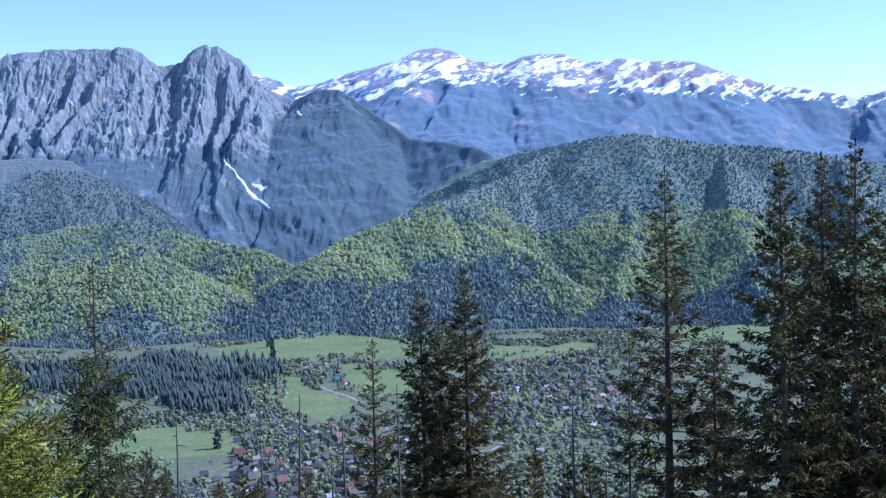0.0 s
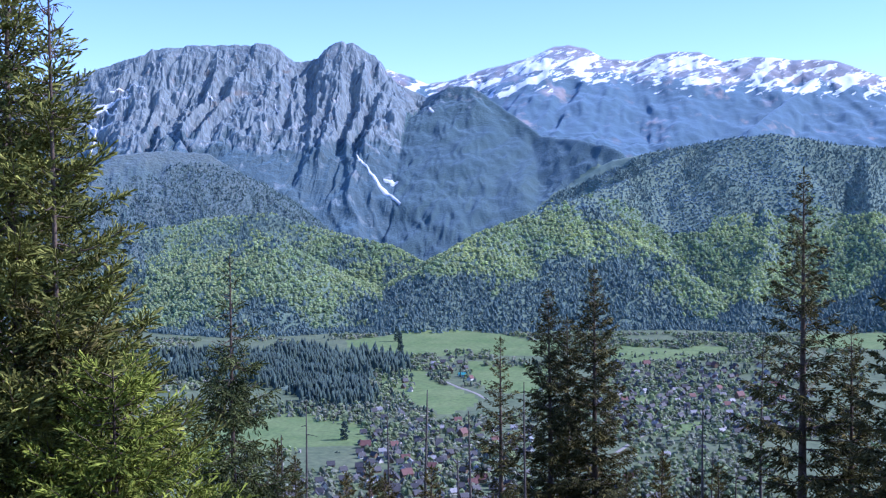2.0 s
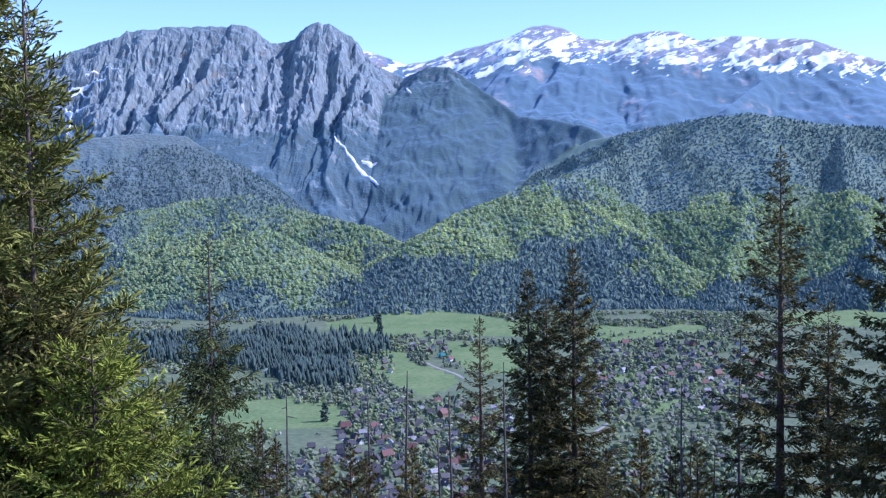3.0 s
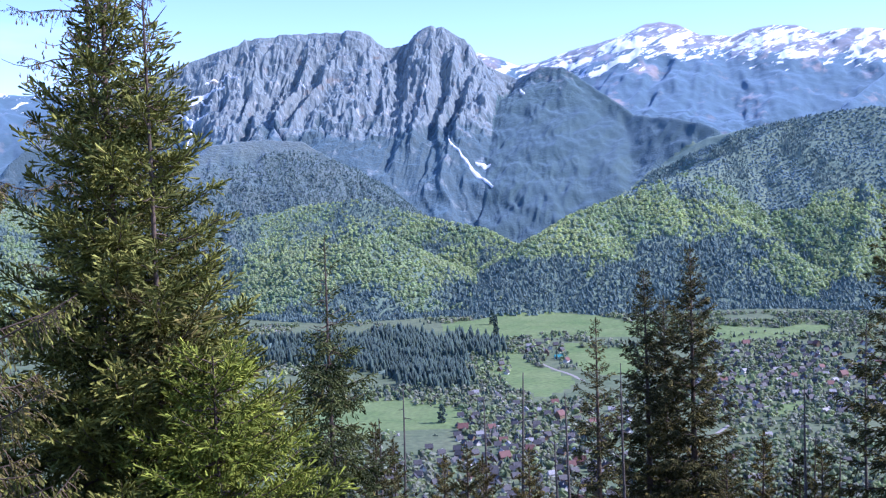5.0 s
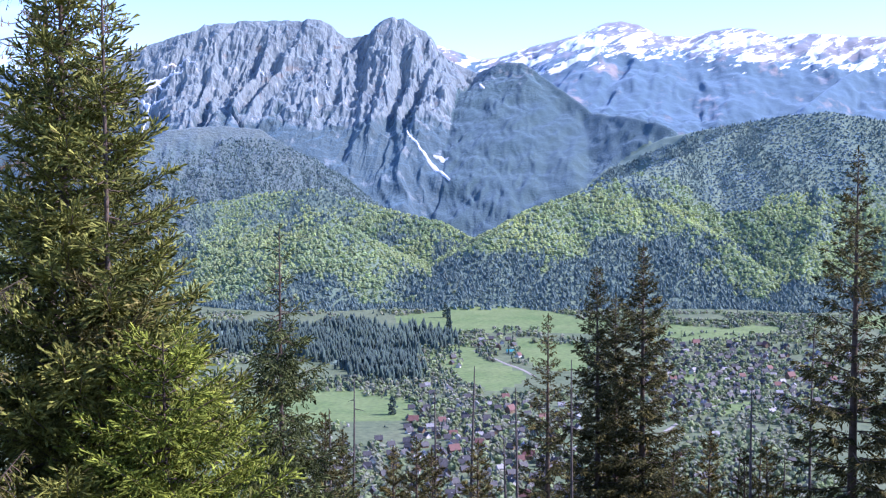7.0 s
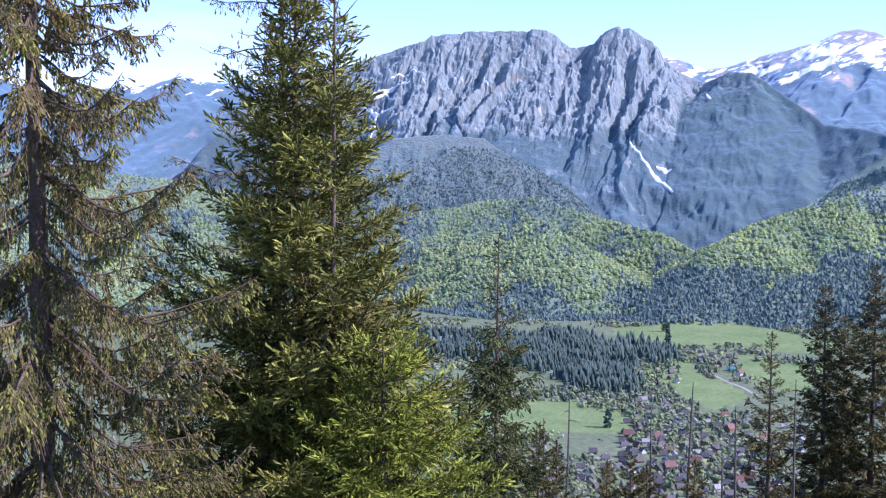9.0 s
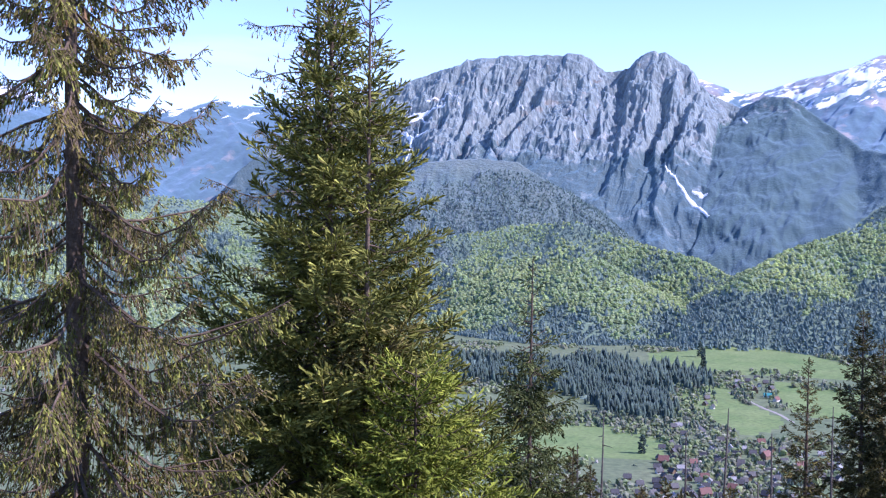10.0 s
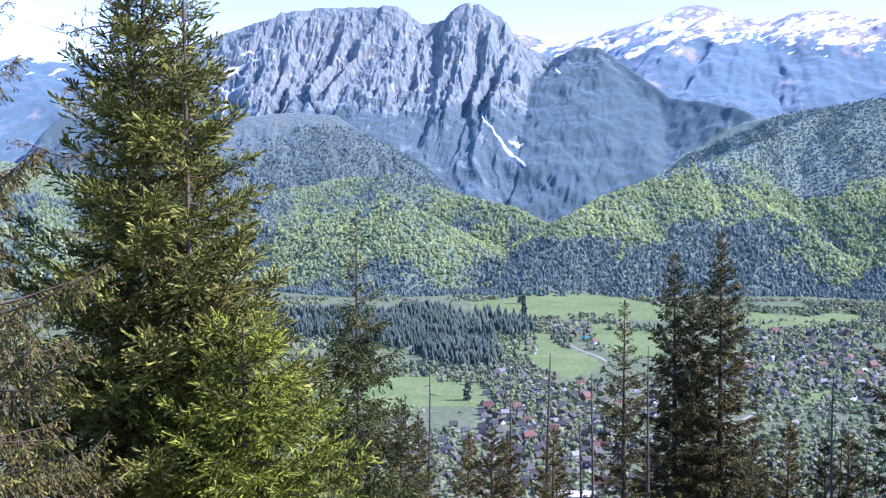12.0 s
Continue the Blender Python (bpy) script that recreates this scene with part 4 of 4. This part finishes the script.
def conifer(name, az, dist, top_el, radius, label, seed, needle=NEEDLE, whorl=0.42, per=5, droop=0.35, fill=1.0, unit=0.2, bare_top=0.0,
            low=0.12, lean=(0.0, 0.0), hang=0.0, trunk_r=None, taper=0.6, power=0.75, ragged=0.25, bark=BARK, thick=0.115, spray=0.3, dry=0.0, flat=0.6, rise_top=0.8, tip=0.1, loose=0.15, airy=0.0, twigs=0):
    """A spruce: trunk, limbs in whorls, and flat sprays of needle-clad shoots. unit: length of a shoot."""
    rg = np.random.RandomState(seed)
    x, y = plan(az, dist)
    z0 = ground_z(x, y)
    H = EYE_Z + dist * math.tan(radians(top_el)) - z0
    tree = thing(name, (x, y, z0), label, "tree", "hillside trees")
    r0 = trunk_r or 0.011 * H + 0.03
    zs = np.linspace(0, 1, 14)
    bend = rg.normal(0, 0.05, 2)
    tp = np.stack([lean[0] * zs * H + bend[0] * np.sin(zs * 3), lean[1] * zs * H + bend[1] * np.sin(zs * 4), zs * H - 0.3 * (zs == 0)], 1)
    v, f = tubes(tp[None], (r0 * (1 - zs) ** 0.9 + 0.006)[None], 9)
    part_np("trunk", v, f, bark, tree, smooth=True)
    S, D, Ln, Dry, Tw = [], [], [], [], []
    z = H * low
    while z < H - 0.08:
        fr = (H - z) / H
        reach = radius * min(1.0, fr / taper) ** power + 0.08
        cnt = per if rg.rand() < 0.8 else per - 1
        a0 = rg.uniform(0, math.tau)
        for b in range(cnt):
            a = a0 + math.tau * b / cnt + rg.normal(0, 0.25)
            if rg.rand() < airy * (1 - 1.6 * fr):
                continue
            Lb = reach * (1 + rg.uniform(-ragged, min(0.3, ragged * 0.6)))
            zz = z + rg.normal(0, whorl * 0.25)
            if zz > H - 0.05:
                continue
            up = rise_top * max(0, 1 - fr * 1.25) - droop * min(1, fr * 1.6) + rg.normal(0, 0.08)
            t = np.linspace(0, 1, 7)
            out = Lb * t
            rise = Lb * (up * t + (0.35 * droop + tip) * t ** 3 * min(1, fr * 2) - 0.15 * hang * t ** 2)
            ca, sa = math.cos(a), math.sin(a)
            bx = np.interp(zz / H, zs, tp[:, 0])
            by = np.interp(zz / H, zs, tp[:, 1])
            side = rg.normal(0, 0.06) * Lb * t ** 2
            pth = np.stack([bx + ca * out - sa * side, by + sa * out + ca * side, zz + rise], 1)
            v, f = tubes(pth[None], ((0.005 + 0.007 * Lb) * (1 - t) ** 0.8 + 0.004)[None], 3)
            part_np("limb", v, f, bark, tree)
            for _ in range(int(twigs * Lb / 2)):
                k = rg.uniform(0.05, 1)
                o = np.array([np.interp(k, t, pth[:, i]) for i in range(3)])
                q = np.linspace(0, 1, 4)[:, None]
                Tw.append(o + q * rg.normal(0, 0.2, 3) + q * q * np.array([0, 0, -1.0]) * rg.uniform(0.12, 0.5))
            if zz > H * (1 - bare_top) and rg.rand() < 0.75:
                continue
            un = unit * min(1.0, max(0.5, Lb / 0.9))
            m = max(2, int(Lb / (un * 0.62) * fill))
            tt = np.sort(rg.uniform(0.05, 1.0, m)) ** 0.85
            slope = np.array([ca, sa, up])
            old = dry + 0.25 * rg.normal() if dry else 0
            for sgn in (-1, 1, 0):
                tk = tt if sgn else tt[rg.rand(m) < 0.7]
                if not len(tk):
                    continue
                pos = np.stack([np.interp(tk, t, pth[:, i]) for i in range(3)], 1)
                wob = rg.normal(0, 1.0 - flat, len(tk)) + (math.pi / 2 if sgn == 0 else 0)
                lat = (np.array([-sa, ca, 0]) * (sgn or 1))[None] * np.cos(wob)[:, None] + np.array([0, 0, 1.0])[None] * np.sin(wob)[:, None]
                grow = np.minimum(1, 0.2 + tk * 3.0) * (1.05 - tk) ** 0.7
                tl = (spray * Lb * grow * (1 if sgn else 0.45) + un * 0.6) * rg.uniform(0.6, 1.2, len(tk))
                dv = slope * 0.8 + lat * 0.75 + rg.normal(0, loose, (len(tk), 3))
                dv[:, 2] += 0.06 - hang * rg.uniform(0.5, 1.6, len(tk)) - 0.06
                dv /= np.linalg.norm(dv, axis=1, keepdims=True)
                ns = np.maximum(1, (tl / (un * 0.6)).astype(int))
                for j in range(int(ns.max())):
                    s_ = ns > j
                    nn = int(s_.sum())
                    q0 = pos[s_] + dv[s_] * (j * un * 0.6)
                    q0[:, 2] -= (0.12 + hang * 0.3) * (j * un * 0.6) ** 2
                    last = (ns[s_] == j + 1)
                    for turn in (-1, 0, 1):
                        e = dv[s_] + turn * 0.85 * np.cross(dv[s_], [0, 0, 1.0]) + rg.normal(0, loose * 1.3, (nn, 3))
                        e[:, 2] -= hang * 0.7
                        w = np.full(nn, True) if turn == 0 else rg.rand(nn) < 0.72
                        S.append(q0[w])
                        Dry.append(rg.rand(int(w.sum())) < old)
                        D.append(e[w])
                        Ln.append((un * rg.uniform(0.7, 1.25, nn))[w])
        z += whorl * rg.uniform(0.75, 1.2) * (0.55 + 0.6 * min(1, fr * 3))
    if Tw:
        v, f = tubes(np.array(Tw), np.tile([0.007, 0.006, 0.005, 0.003], (len(Tw), 1)), 3)
        tagged(part_np("twig_fringe", v, f, DRY_TWIG, tree), kind="stuff")
    # the leader
    S.append(np.array([[tp[-1, 0], tp[-1, 1], H - unit]] * 2))
    D.append(np.array([[0, 0, 1.0], [0.1, 0, 1.0]]))
    Ln.append(np.array([unit * 1.6, unit]))
    Dry = np.concatenate([*Dry, [False, False]])
    S, D, Ln = np.concatenate(S), np.concatenate(D), np.concatenate(Ln)
    v, f = shoots(S, D, Ln, thick * Ln * rg.uniform(0.8, 1.2, len(S)), rg)
    tagged(part_np("needles", v, f, [needle, NEEDLE_OLD], tree, index=np.repeat(Dry, 4)), kind="stuff")
    return tree


def fine_spruce(name, az, dist, top_el, label, seed, width=2.6, power=0.6, depth=8.0, whorl=0.3, per=6, rise=0.9, droop=0.25, tip=0.3, spray=0.34, gap=0.1, pitch=0.07,
                shoot=0.095, stout=0.15, hang=0.0, ragged=0.3, bare_top=0.0, skip=0.0, needle=NEEDLE, second=NEEDLE_OLD, old=0.05, trunk_r=0.12, lean=(0.0, 0.0), low=3.0, strings=0.0, cones=0, bald=0.0, thin_top=0.0, limb_r=0.006, lift=0.0):
    """A near spruce: trunk, limbs in whorls, side branchlets along each limb and needle-clad shoots along each branchlet.
    width: reach of the limbs at that depth below the top; hang: how far branchlets droop; strings: share of branchlets that show as dry twigs; cones: how many hang near the top."""
    rg = np.random.RandomState(seed)
    x, y = plan(az, dist)
    z0 = ground_z(x, y)
    H = EYE_Z + dist * math.tan(radians(top_el)) - z0
    tree = thing(name, (x, y, z0), label, "tree", "hillside trees")
    zs = np.linspace(0, 1, 16)
    bend = rg.normal(0, 0.04, 2)
    tp = np.stack([lean[0] * (zs - 1) * H + bend[0] * np.sin(zs * 6), lean[1] * zs * H + bend[1] * np.sin(zs * 5), zs * H - 0.3 * (zs == 0)], 1)
    v, f = tubes(tp[None], (trunk_r * (1 - zs) ** 0.85 + 0.008)[None], 10)
    part_np("trunk", v, f, BARK, tree, smooth=True)
    S, D, Ln, Old, Tw, Ends = [], [], [], [], [], []
    t = np.linspace(0, 1, 8)
    z = low
    while z < H - 0.12:
        deep = H - z
        reach = width * min(1.25, deep / depth) ** power + 0.05
        crown = max(0.0, 1 - deep / (0.35 * depth))
        cnt = per + rg.randint(-1, 2)
        a0 = rg.uniform(0, math.tau)
        for b in range(cnt):
            if rg.rand() < skip:
                continue
            a = a0 + math.tau * b / cnt + rg.normal(0, 0.3)
            Lb = reach * (1 + rg.uniform(-ragged, 0.5 * ragged))
            zz = z + rg.normal(0, whorl * 0.3)
            if zz > H - 0.1:
                continue
            up = rise * crown - droop * (1 - crown) + rg.normal(0, 0.1)
            ca, sa = math.cos(a), math.sin(a)
            side = rg.normal(0, 0.1) * Lb * t ** 2
            bx, by = np.interp(zz / H, zs, tp[:, 0]), np.interp(zz / H, zs, tp[:, 1])
            pth = np.stack([bx + ca * Lb * t - sa * side, by + sa * Lb * t + ca * side, zz + Lb * (up * t + tip * t ** 2.5 * (1 - 0.3 * crown) + 0.03 * np.sin(t * 9 + a * 3))], 1)
            v, f = tubes(pth[None], ((0.006 + limb_r * Lb) * (1 - t) ** 0.8 + 0.004)[None], 4)
            part_np("limb", v, f, BARK, tree)
            Ends.append(pth[rg.randint(4, 8)])
            if rg.rand() < bald or (deep < bare_top and rg.rand() < 0.6):
                continue
            age = rg.rand() < old
            m = max(3, int(2 * Lb / gap * (1 - thin_top * crown)))
            tb = np.sort(rg.uniform(0.1, 1.0, m))
            sgn = np.where(np.arange(m) % 2, 1.0, -1.0)
            o = np.stack([np.interp(tb, t, pth[:, i]) for i in range(3)], 1)
            tg = np.stack([np.interp(tb, t, np.gradient(pth[:, i])) for i in range(3)], 1)
            tg /= np.linalg.norm(tg, axis=1, keepdims=True)
            lat = np.stack([-sa * sgn, ca * sgn, rg.normal(0, 0.35, m)], 1)
            d2 = tg * 0.75 + lat * 0.75 + rg.normal(0, 0.14, (m, 3))
            d2[:, 2] -= hang * rg.uniform(0.3, 1.3, m)
            d2 /= np.linalg.norm(d2, axis=1, keepdims=True)
            l2 = (spray * Lb * np.minimum(1, 0.25 + 2.2 * tb) * (1.04 - tb) ** 0.7 + shoot * 0.6) * rg.uniform(0.55, 1.15, m)
            # branchlets end in the limb's own leading shoot
            o, d2, l2 = np.concatenate([o, pth[-2:-1]]), np.concatenate([d2, tg[-1:]]), np.append(l2, 0.16 * Lb + shoot * 0.5)
            sag = 0.25 + 1.2 * hang
            if strings:
                q = np.linspace(0, 1, 3)[None, :, None]
                w = rg.rand(len(l2)) < strings
                L3 = l2[w][:, None, None] * 1.1
                line = o[w][:, None] + d2[w][:, None] * q * L3
                line[:, :, 2] -= sag * (q[..., 0] * L3[..., 0]) ** 2 + 0.03 * q[..., 0]
                Tw.append(line)
            k = np.maximum(1, (l2 / pitch).astype(int))
            for j in range(int(k.max()) + 1):
                w = np.nonzero(j <= k)[0]
                if strings:
                    w = w[rg.rand(len(w)) > 0.35 * strings]
                if not len(w):
                    continue
                run = j * pitch
                p = o[w] + d2[w] * run
                p[:, 2] -= sag * run ** 2
                fwd = d2[w] - np.array([0, 0, 1.0]) * (2 * sag * run)
                fwd /= np.linalg.norm(fwd, axis=1, keepdims=True)
                ref = np.cross(fwd, np.cross(tg[-1], fwd) + rg.normal(0, 0.5, (len(w), 3)))
                ref /= np.linalg.norm(ref, axis=1, keepdims=True) + 1e-9
                for turn in (-1, 1):
                    e = fwd * 0.8 + ref * turn * 0.7 + rg.normal(0, 0.16, (len(w), 3))
                    e[:, 2] += 0.1 - 0.5 * hang + lift * rg.uniform(0, 1, len(w))
                    last = (k[w] == j) & (turn == 1)
                    e = np.where(last[:, None], fwd, e)
                    S.append(p)
                    D.append(e)
                    Ln.append(shoot * rg.uniform(0.65, 1.25, len(w)) * np.where(last, 1.25, 1.0))
                    Old.append(np.full(len(w), age) | (rg.rand(len(w)) < 0.5 * old))
        z += whorl * rg.uniform(0.75, 1.25) * (0.65 + 0.35 * min(1, deep / 3)) * (1 + 0.7 * crown)
    # the leader and its uppermost shoots
    n = 14
    S.append(np.stack([np.full(n, tp[-1, 0]), np.full(n, tp[-1, 1]), H - rg.uniform(0, 0.5, n)], 1))
    D.append(np.stack([rg.normal(0, 0.6, n), rg.normal(0, 0.6, n), np.ones(n)], 1))
    Ln.append(np.full(n, shoot))
    Old.append(np.full(n, False))
    S, D, Ln, Old = (np.concatenate(q) for q in (S, D, Ln, Old))
    v, f = shoots(S, D, Ln, stout * Ln * rg.uniform(0.8, 1.2, len(S)), rg)
    tagged(part_np("needles", v, f, [needle, second], tree, index=np.repeat(Old, 4)), kind="stuff")
    if Tw:
        Tw = np.concatenate(Tw)
        v, f = tubes(Tw, np.tile([0.006, 0.005, 0.003], (len(Tw), 1)), 3)
        tagged(part_np("twig_fringe", v, f, DRY_TWIG, tree, "brown dry hanging twigs"), kind="stuff")
    if cones:
        top = np.array([e for e in Ends if e[2] > H - 0.45 * depth])
        c = top[rg.randint(0, len(top), cones)] + rg.normal(0, 0.12, (cones, 3))
        v, f = shoots(c, np.tile([0.05, 0, -1.0], (cones, 1)) + rg.normal(0, 0.15, (cones, 3)), np.full(cones, 0.13), np.full(cones, 0.022), rg)
        tagged(part_np("cone_cluster", v, f, CONE, tree, "brown hanging spruce cones"), kind="stuff")
    return tree


def snag(name, az, dist, top_el, label, seed, stubs=8, lean=0.0, stub_len=0.5):
    """A dead standing trunk with broken branch stubs."""
    rg = np.random.RandomState(seed)
    x, y = plan(az, dist)
    z0 = ground_z(x, y)
    H = EYE_Z + dist * math.tan(radians(top_el)) - z0
    e = thing(name, (x, y, z0), label, "dead tree", "dead trunks")
    zs = np.linspace(0, 1, 10)
    p = np.stack([lean * zs * H + 0.06 * np.sin(zs * 5 + seed), 0.05 * np.sin(zs * 4), zs * H - 0.3 * (zs == 0)], 1)
    v, f = tubes(p[None], (0.07 * (1 - zs) ** 0.7 + 0.016)[None], 8)
    part_np("trunk", v, f, DEADWOOD, e, smooth=True)
    for i in range(stubs):
        zz = H * rg.uniform(0.45, 0.98)
        a, l = rg.uniform(0, math.tau), stub_len * rg.uniform(0.3, 1.3) * (0.5 + (H - zz) / H)
        t, slope = np.linspace(0, 1, 5), rg.uniform(-0.35, 0.15)
        pth = np.stack([np.interp(zz / H, zs, p[:, 0]) + math.cos(a) * l * t, math.sin(a) * l * t, zz + l * (slope * t - 0.12 * t * t)], 1)
        v, f = tubes(pth[None], (0.018 * (1 - t) + 0.004)[None], 4)
        part_np("branch_stub", v, f, DEADWOOD, e)
    return e


fine_spruce("spruce", 25.55, 18, 10.6, "tall young spruce with sunlit green branches on the slope", 1, width=2.25, depth=7.0, power=0.95, whorl=0.27, per=7, rise=1.3, tip=0.55, droop=0.34, gap=0.095, pitch=0.09, shoot=0.165, stout=0.1, ragged=0.42, thin_top=0.35, lift=0.55)
fine_spruce("spruce", 23.9, 17.2, 10.6, "young spruce with a bare leader beside a tall spruce", 21, width=1.15, depth=6.0, power=0.9, whorl=0.4, per=5, trunk_r=0.06, bare_top=1.2, skip=0.2, thin_top=0.4, rise=1.3, tip=0.5, pitch=0.09, shoot=0.16, stout=0.1, lift=0.5)
fine_spruce("spruce", 26.35, 25, 14.0, "old spruce with a dry cone-hung top", 2, width=2.0, depth=9.0, power=0.5, whorl=0.5, per=5, rise=0.35, droop=0.2, tip=0.25, hang=0.9, spray=0.2, gap=0.11, pitch=0.09, shoot=0.085, stout=0.13,
            needle=NEEDLE_OLD, second=NEEDLE_DARK, old=0.3, ragged=0.7, strings=0.9, cones=420, bald=0.15, trunk_r=0.15, low=5.0)
fine_spruce("spruce", 37.0, 14, 20.0, "old spruce with drooping half-dry branches", 3, width=1.85, depth=7.5, power=0.3, whorl=0.27, per=7, rise=0.0, droop=0.75, tip=0.6, hang=1.25, spray=0.2, gap=0.052, pitch=0.055, shoot=0.078, stout=0.145,
            second=NEEDLE_OLD, old=0.42, ragged=0.85, strings=0.85, cones=160, bald=0.05, trunk_r=0.17, lean=(0.012, 0), low=2.2, skip=0.1)
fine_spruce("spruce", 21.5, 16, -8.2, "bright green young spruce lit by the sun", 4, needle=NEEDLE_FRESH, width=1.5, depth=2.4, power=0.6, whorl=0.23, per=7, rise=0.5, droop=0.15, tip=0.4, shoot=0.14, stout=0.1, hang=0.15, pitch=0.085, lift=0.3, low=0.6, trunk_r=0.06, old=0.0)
fine_spruce("spruce", 16.12, 30, -3.0, "slender sparse spruce with a bare leader", 5, needle=NEEDLE_SLIM, width=1.45, depth=7.0, power=0.95, whorl=0.32, per=6, rise=0.5, droop=0.3, tip=0.4, spray=0.34, gap=0.1, pitch=0.09, shoot=0.16, stout=0.12,
            bare_top=2.2, ragged=0.6, old=0.04, hang=0.4, trunk_r=0.1, thin_top=0.85)
conifer("spruce", 3.5, 48, -7.25, 1.8, "thin half-bare spruce among dark spruces", 6, needle=NEEDLE_DARK, fill=0.95, unit=0.24, whorl=0.38, dry=0.25, power=0.85, hang=0.42, spray=0.22, thick=0.105)
conifer("spruce", 1.25, 50, -5.0, 2.0, "dark narrow spruce in a small group", 7, needle=NEEDLE_DARK, unit=0.24, per=6, fill=1.15, whorl=0.34, dry=0.1, hang=0.42, spray=0.22, thick=0.105)
conifer("spruce", 0.35, 53, -6.2, 1.8, "dark narrow spruce in a small group", 17, needle=NEEDLE_DARK, unit=0.26, fill=1.1, whorl=0.36, dry=0.25, hang=0.42, spray=0.22, thick=0.105)
conifer("spruce", -0.91, 50, -3.9, 2.6, "tall dark spruce at the centre of a small group", 8, needle=NEEDLE_DARK, unit=0.24, per=6, fill=1.15, whorl=0.34, dry=0.1, power=0.9, hang=0.42, spray=0.22, thick=0.105)
conifer("spruce", -10.35, 42, 0.5, 2.5, "tall dark spruce with thin upper branches", 9, needle=NEEDLE_DARK, unit=0.24, fill=0.85, whorl=0.43, power=1.0, taper=0.5, dry=0.15, droop=0.3, hang=0.42, spray=0.22, thick=0.105)
conifer("spruce", -12.4, 42, -6.6, 2.0, "smaller dark spruce beside a tall one", 10, needle=NEEDLE_DARK, unit=0.25, fill=1.0, whorl=0.38, dry=0.3, hang=0.42, spray=0.22, thick=0.105)
conifer("spruce", -15.44, 36, 0.7, 2.3, "tall dark spruce in a dense stand", 11, needle=NEEDLE_DARK, unit=0.23, fill=1.30, whorl=0.37, dry=0.1, power=0.95, hang=0.42, spray=0.22, thick=0.125)
conifer("spruce", -17.28, 40, 0.9, 2.4, "tall dark spruce in a dense stand", 12, needle=NEEDLE_DARK, unit=0.25, fill=1.25, whorl=0.39, dry=0.15, power=0.95, hang=0.42, spray=0.22, thick=0.125)
conifer("spruce", -18.72, 38, 1.5, 2.6, "tall dark spruce in a dense stand", 13, needle=NEEDLE_DARK, unit=0.24, fill=1.25, whorl=0.39, dry=0.15, power=0.95, hang=0.42, spray=0.22, thick=0.125)
conifer("spruce", -21.0, 40, 0.2, 2.6, "tall dark spruce in a dense stand", 14, needle=NEEDLE_DARK, unit=0.26, fill=1.25, whorl=0.41, dry=0.15, hang=0.42, spray=0.22, thick=0.125)
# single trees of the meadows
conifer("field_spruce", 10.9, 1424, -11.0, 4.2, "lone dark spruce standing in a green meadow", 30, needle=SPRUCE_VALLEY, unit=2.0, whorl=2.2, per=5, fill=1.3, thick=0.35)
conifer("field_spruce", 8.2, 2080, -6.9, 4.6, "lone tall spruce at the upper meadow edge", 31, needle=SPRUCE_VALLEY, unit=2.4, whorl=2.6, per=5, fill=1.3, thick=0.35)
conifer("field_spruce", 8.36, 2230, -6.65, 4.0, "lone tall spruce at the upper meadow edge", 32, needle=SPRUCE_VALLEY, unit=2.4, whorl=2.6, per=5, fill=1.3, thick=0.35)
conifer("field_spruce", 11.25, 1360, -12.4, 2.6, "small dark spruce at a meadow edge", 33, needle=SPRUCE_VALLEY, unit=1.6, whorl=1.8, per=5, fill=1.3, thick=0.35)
for i, (az, el, st) in enumerate(((7.21, -9.6, 6), (12.9, -10.18, 24), (9.04, -10.8, 6), (5.12, -10.6, 6), (-5.82, -10.21, 5), (-6.25, -12.54, 3), (-5.22, -13.31, 3), (-7.21, -13.18, 3),
                                  (14.05, -11.5, 14), (5.67, -12.77, 4), (2.49, -9.26, 8), (-8.46, -7.36, 16))):
    snag("dead_spruce_trunk", az, 40 + (i * 7) % 9, el, "grey dead spruce trunk with broken branch stubs", 40 + i, st, 0.01, 0.9 if st > 10 else 0.5)
for i, (az, el) in enumerate(((14.07, -11.82), (10.86, -13.4), (9.77, -13.0), (-4.1, -12.33), (-5.6, -13.25), (6.81, -13.2), (13.3, -12.6), (9.05, -13.5), (-2.4, -13.4), (-6.6, -12.9))):
    conifer("spruce_sapling", az, 38 + (i * 5) % 8, el, 1.0, "small brownish spruce among dead trunks", 60 + i, needle=NEEDLE_OLD if i % 2 else NEEDLE_DARK, unit=0.22, whorl=0.34, per=6, fill=1.2, spray=0.28, taper=0.5, dry=0.2)
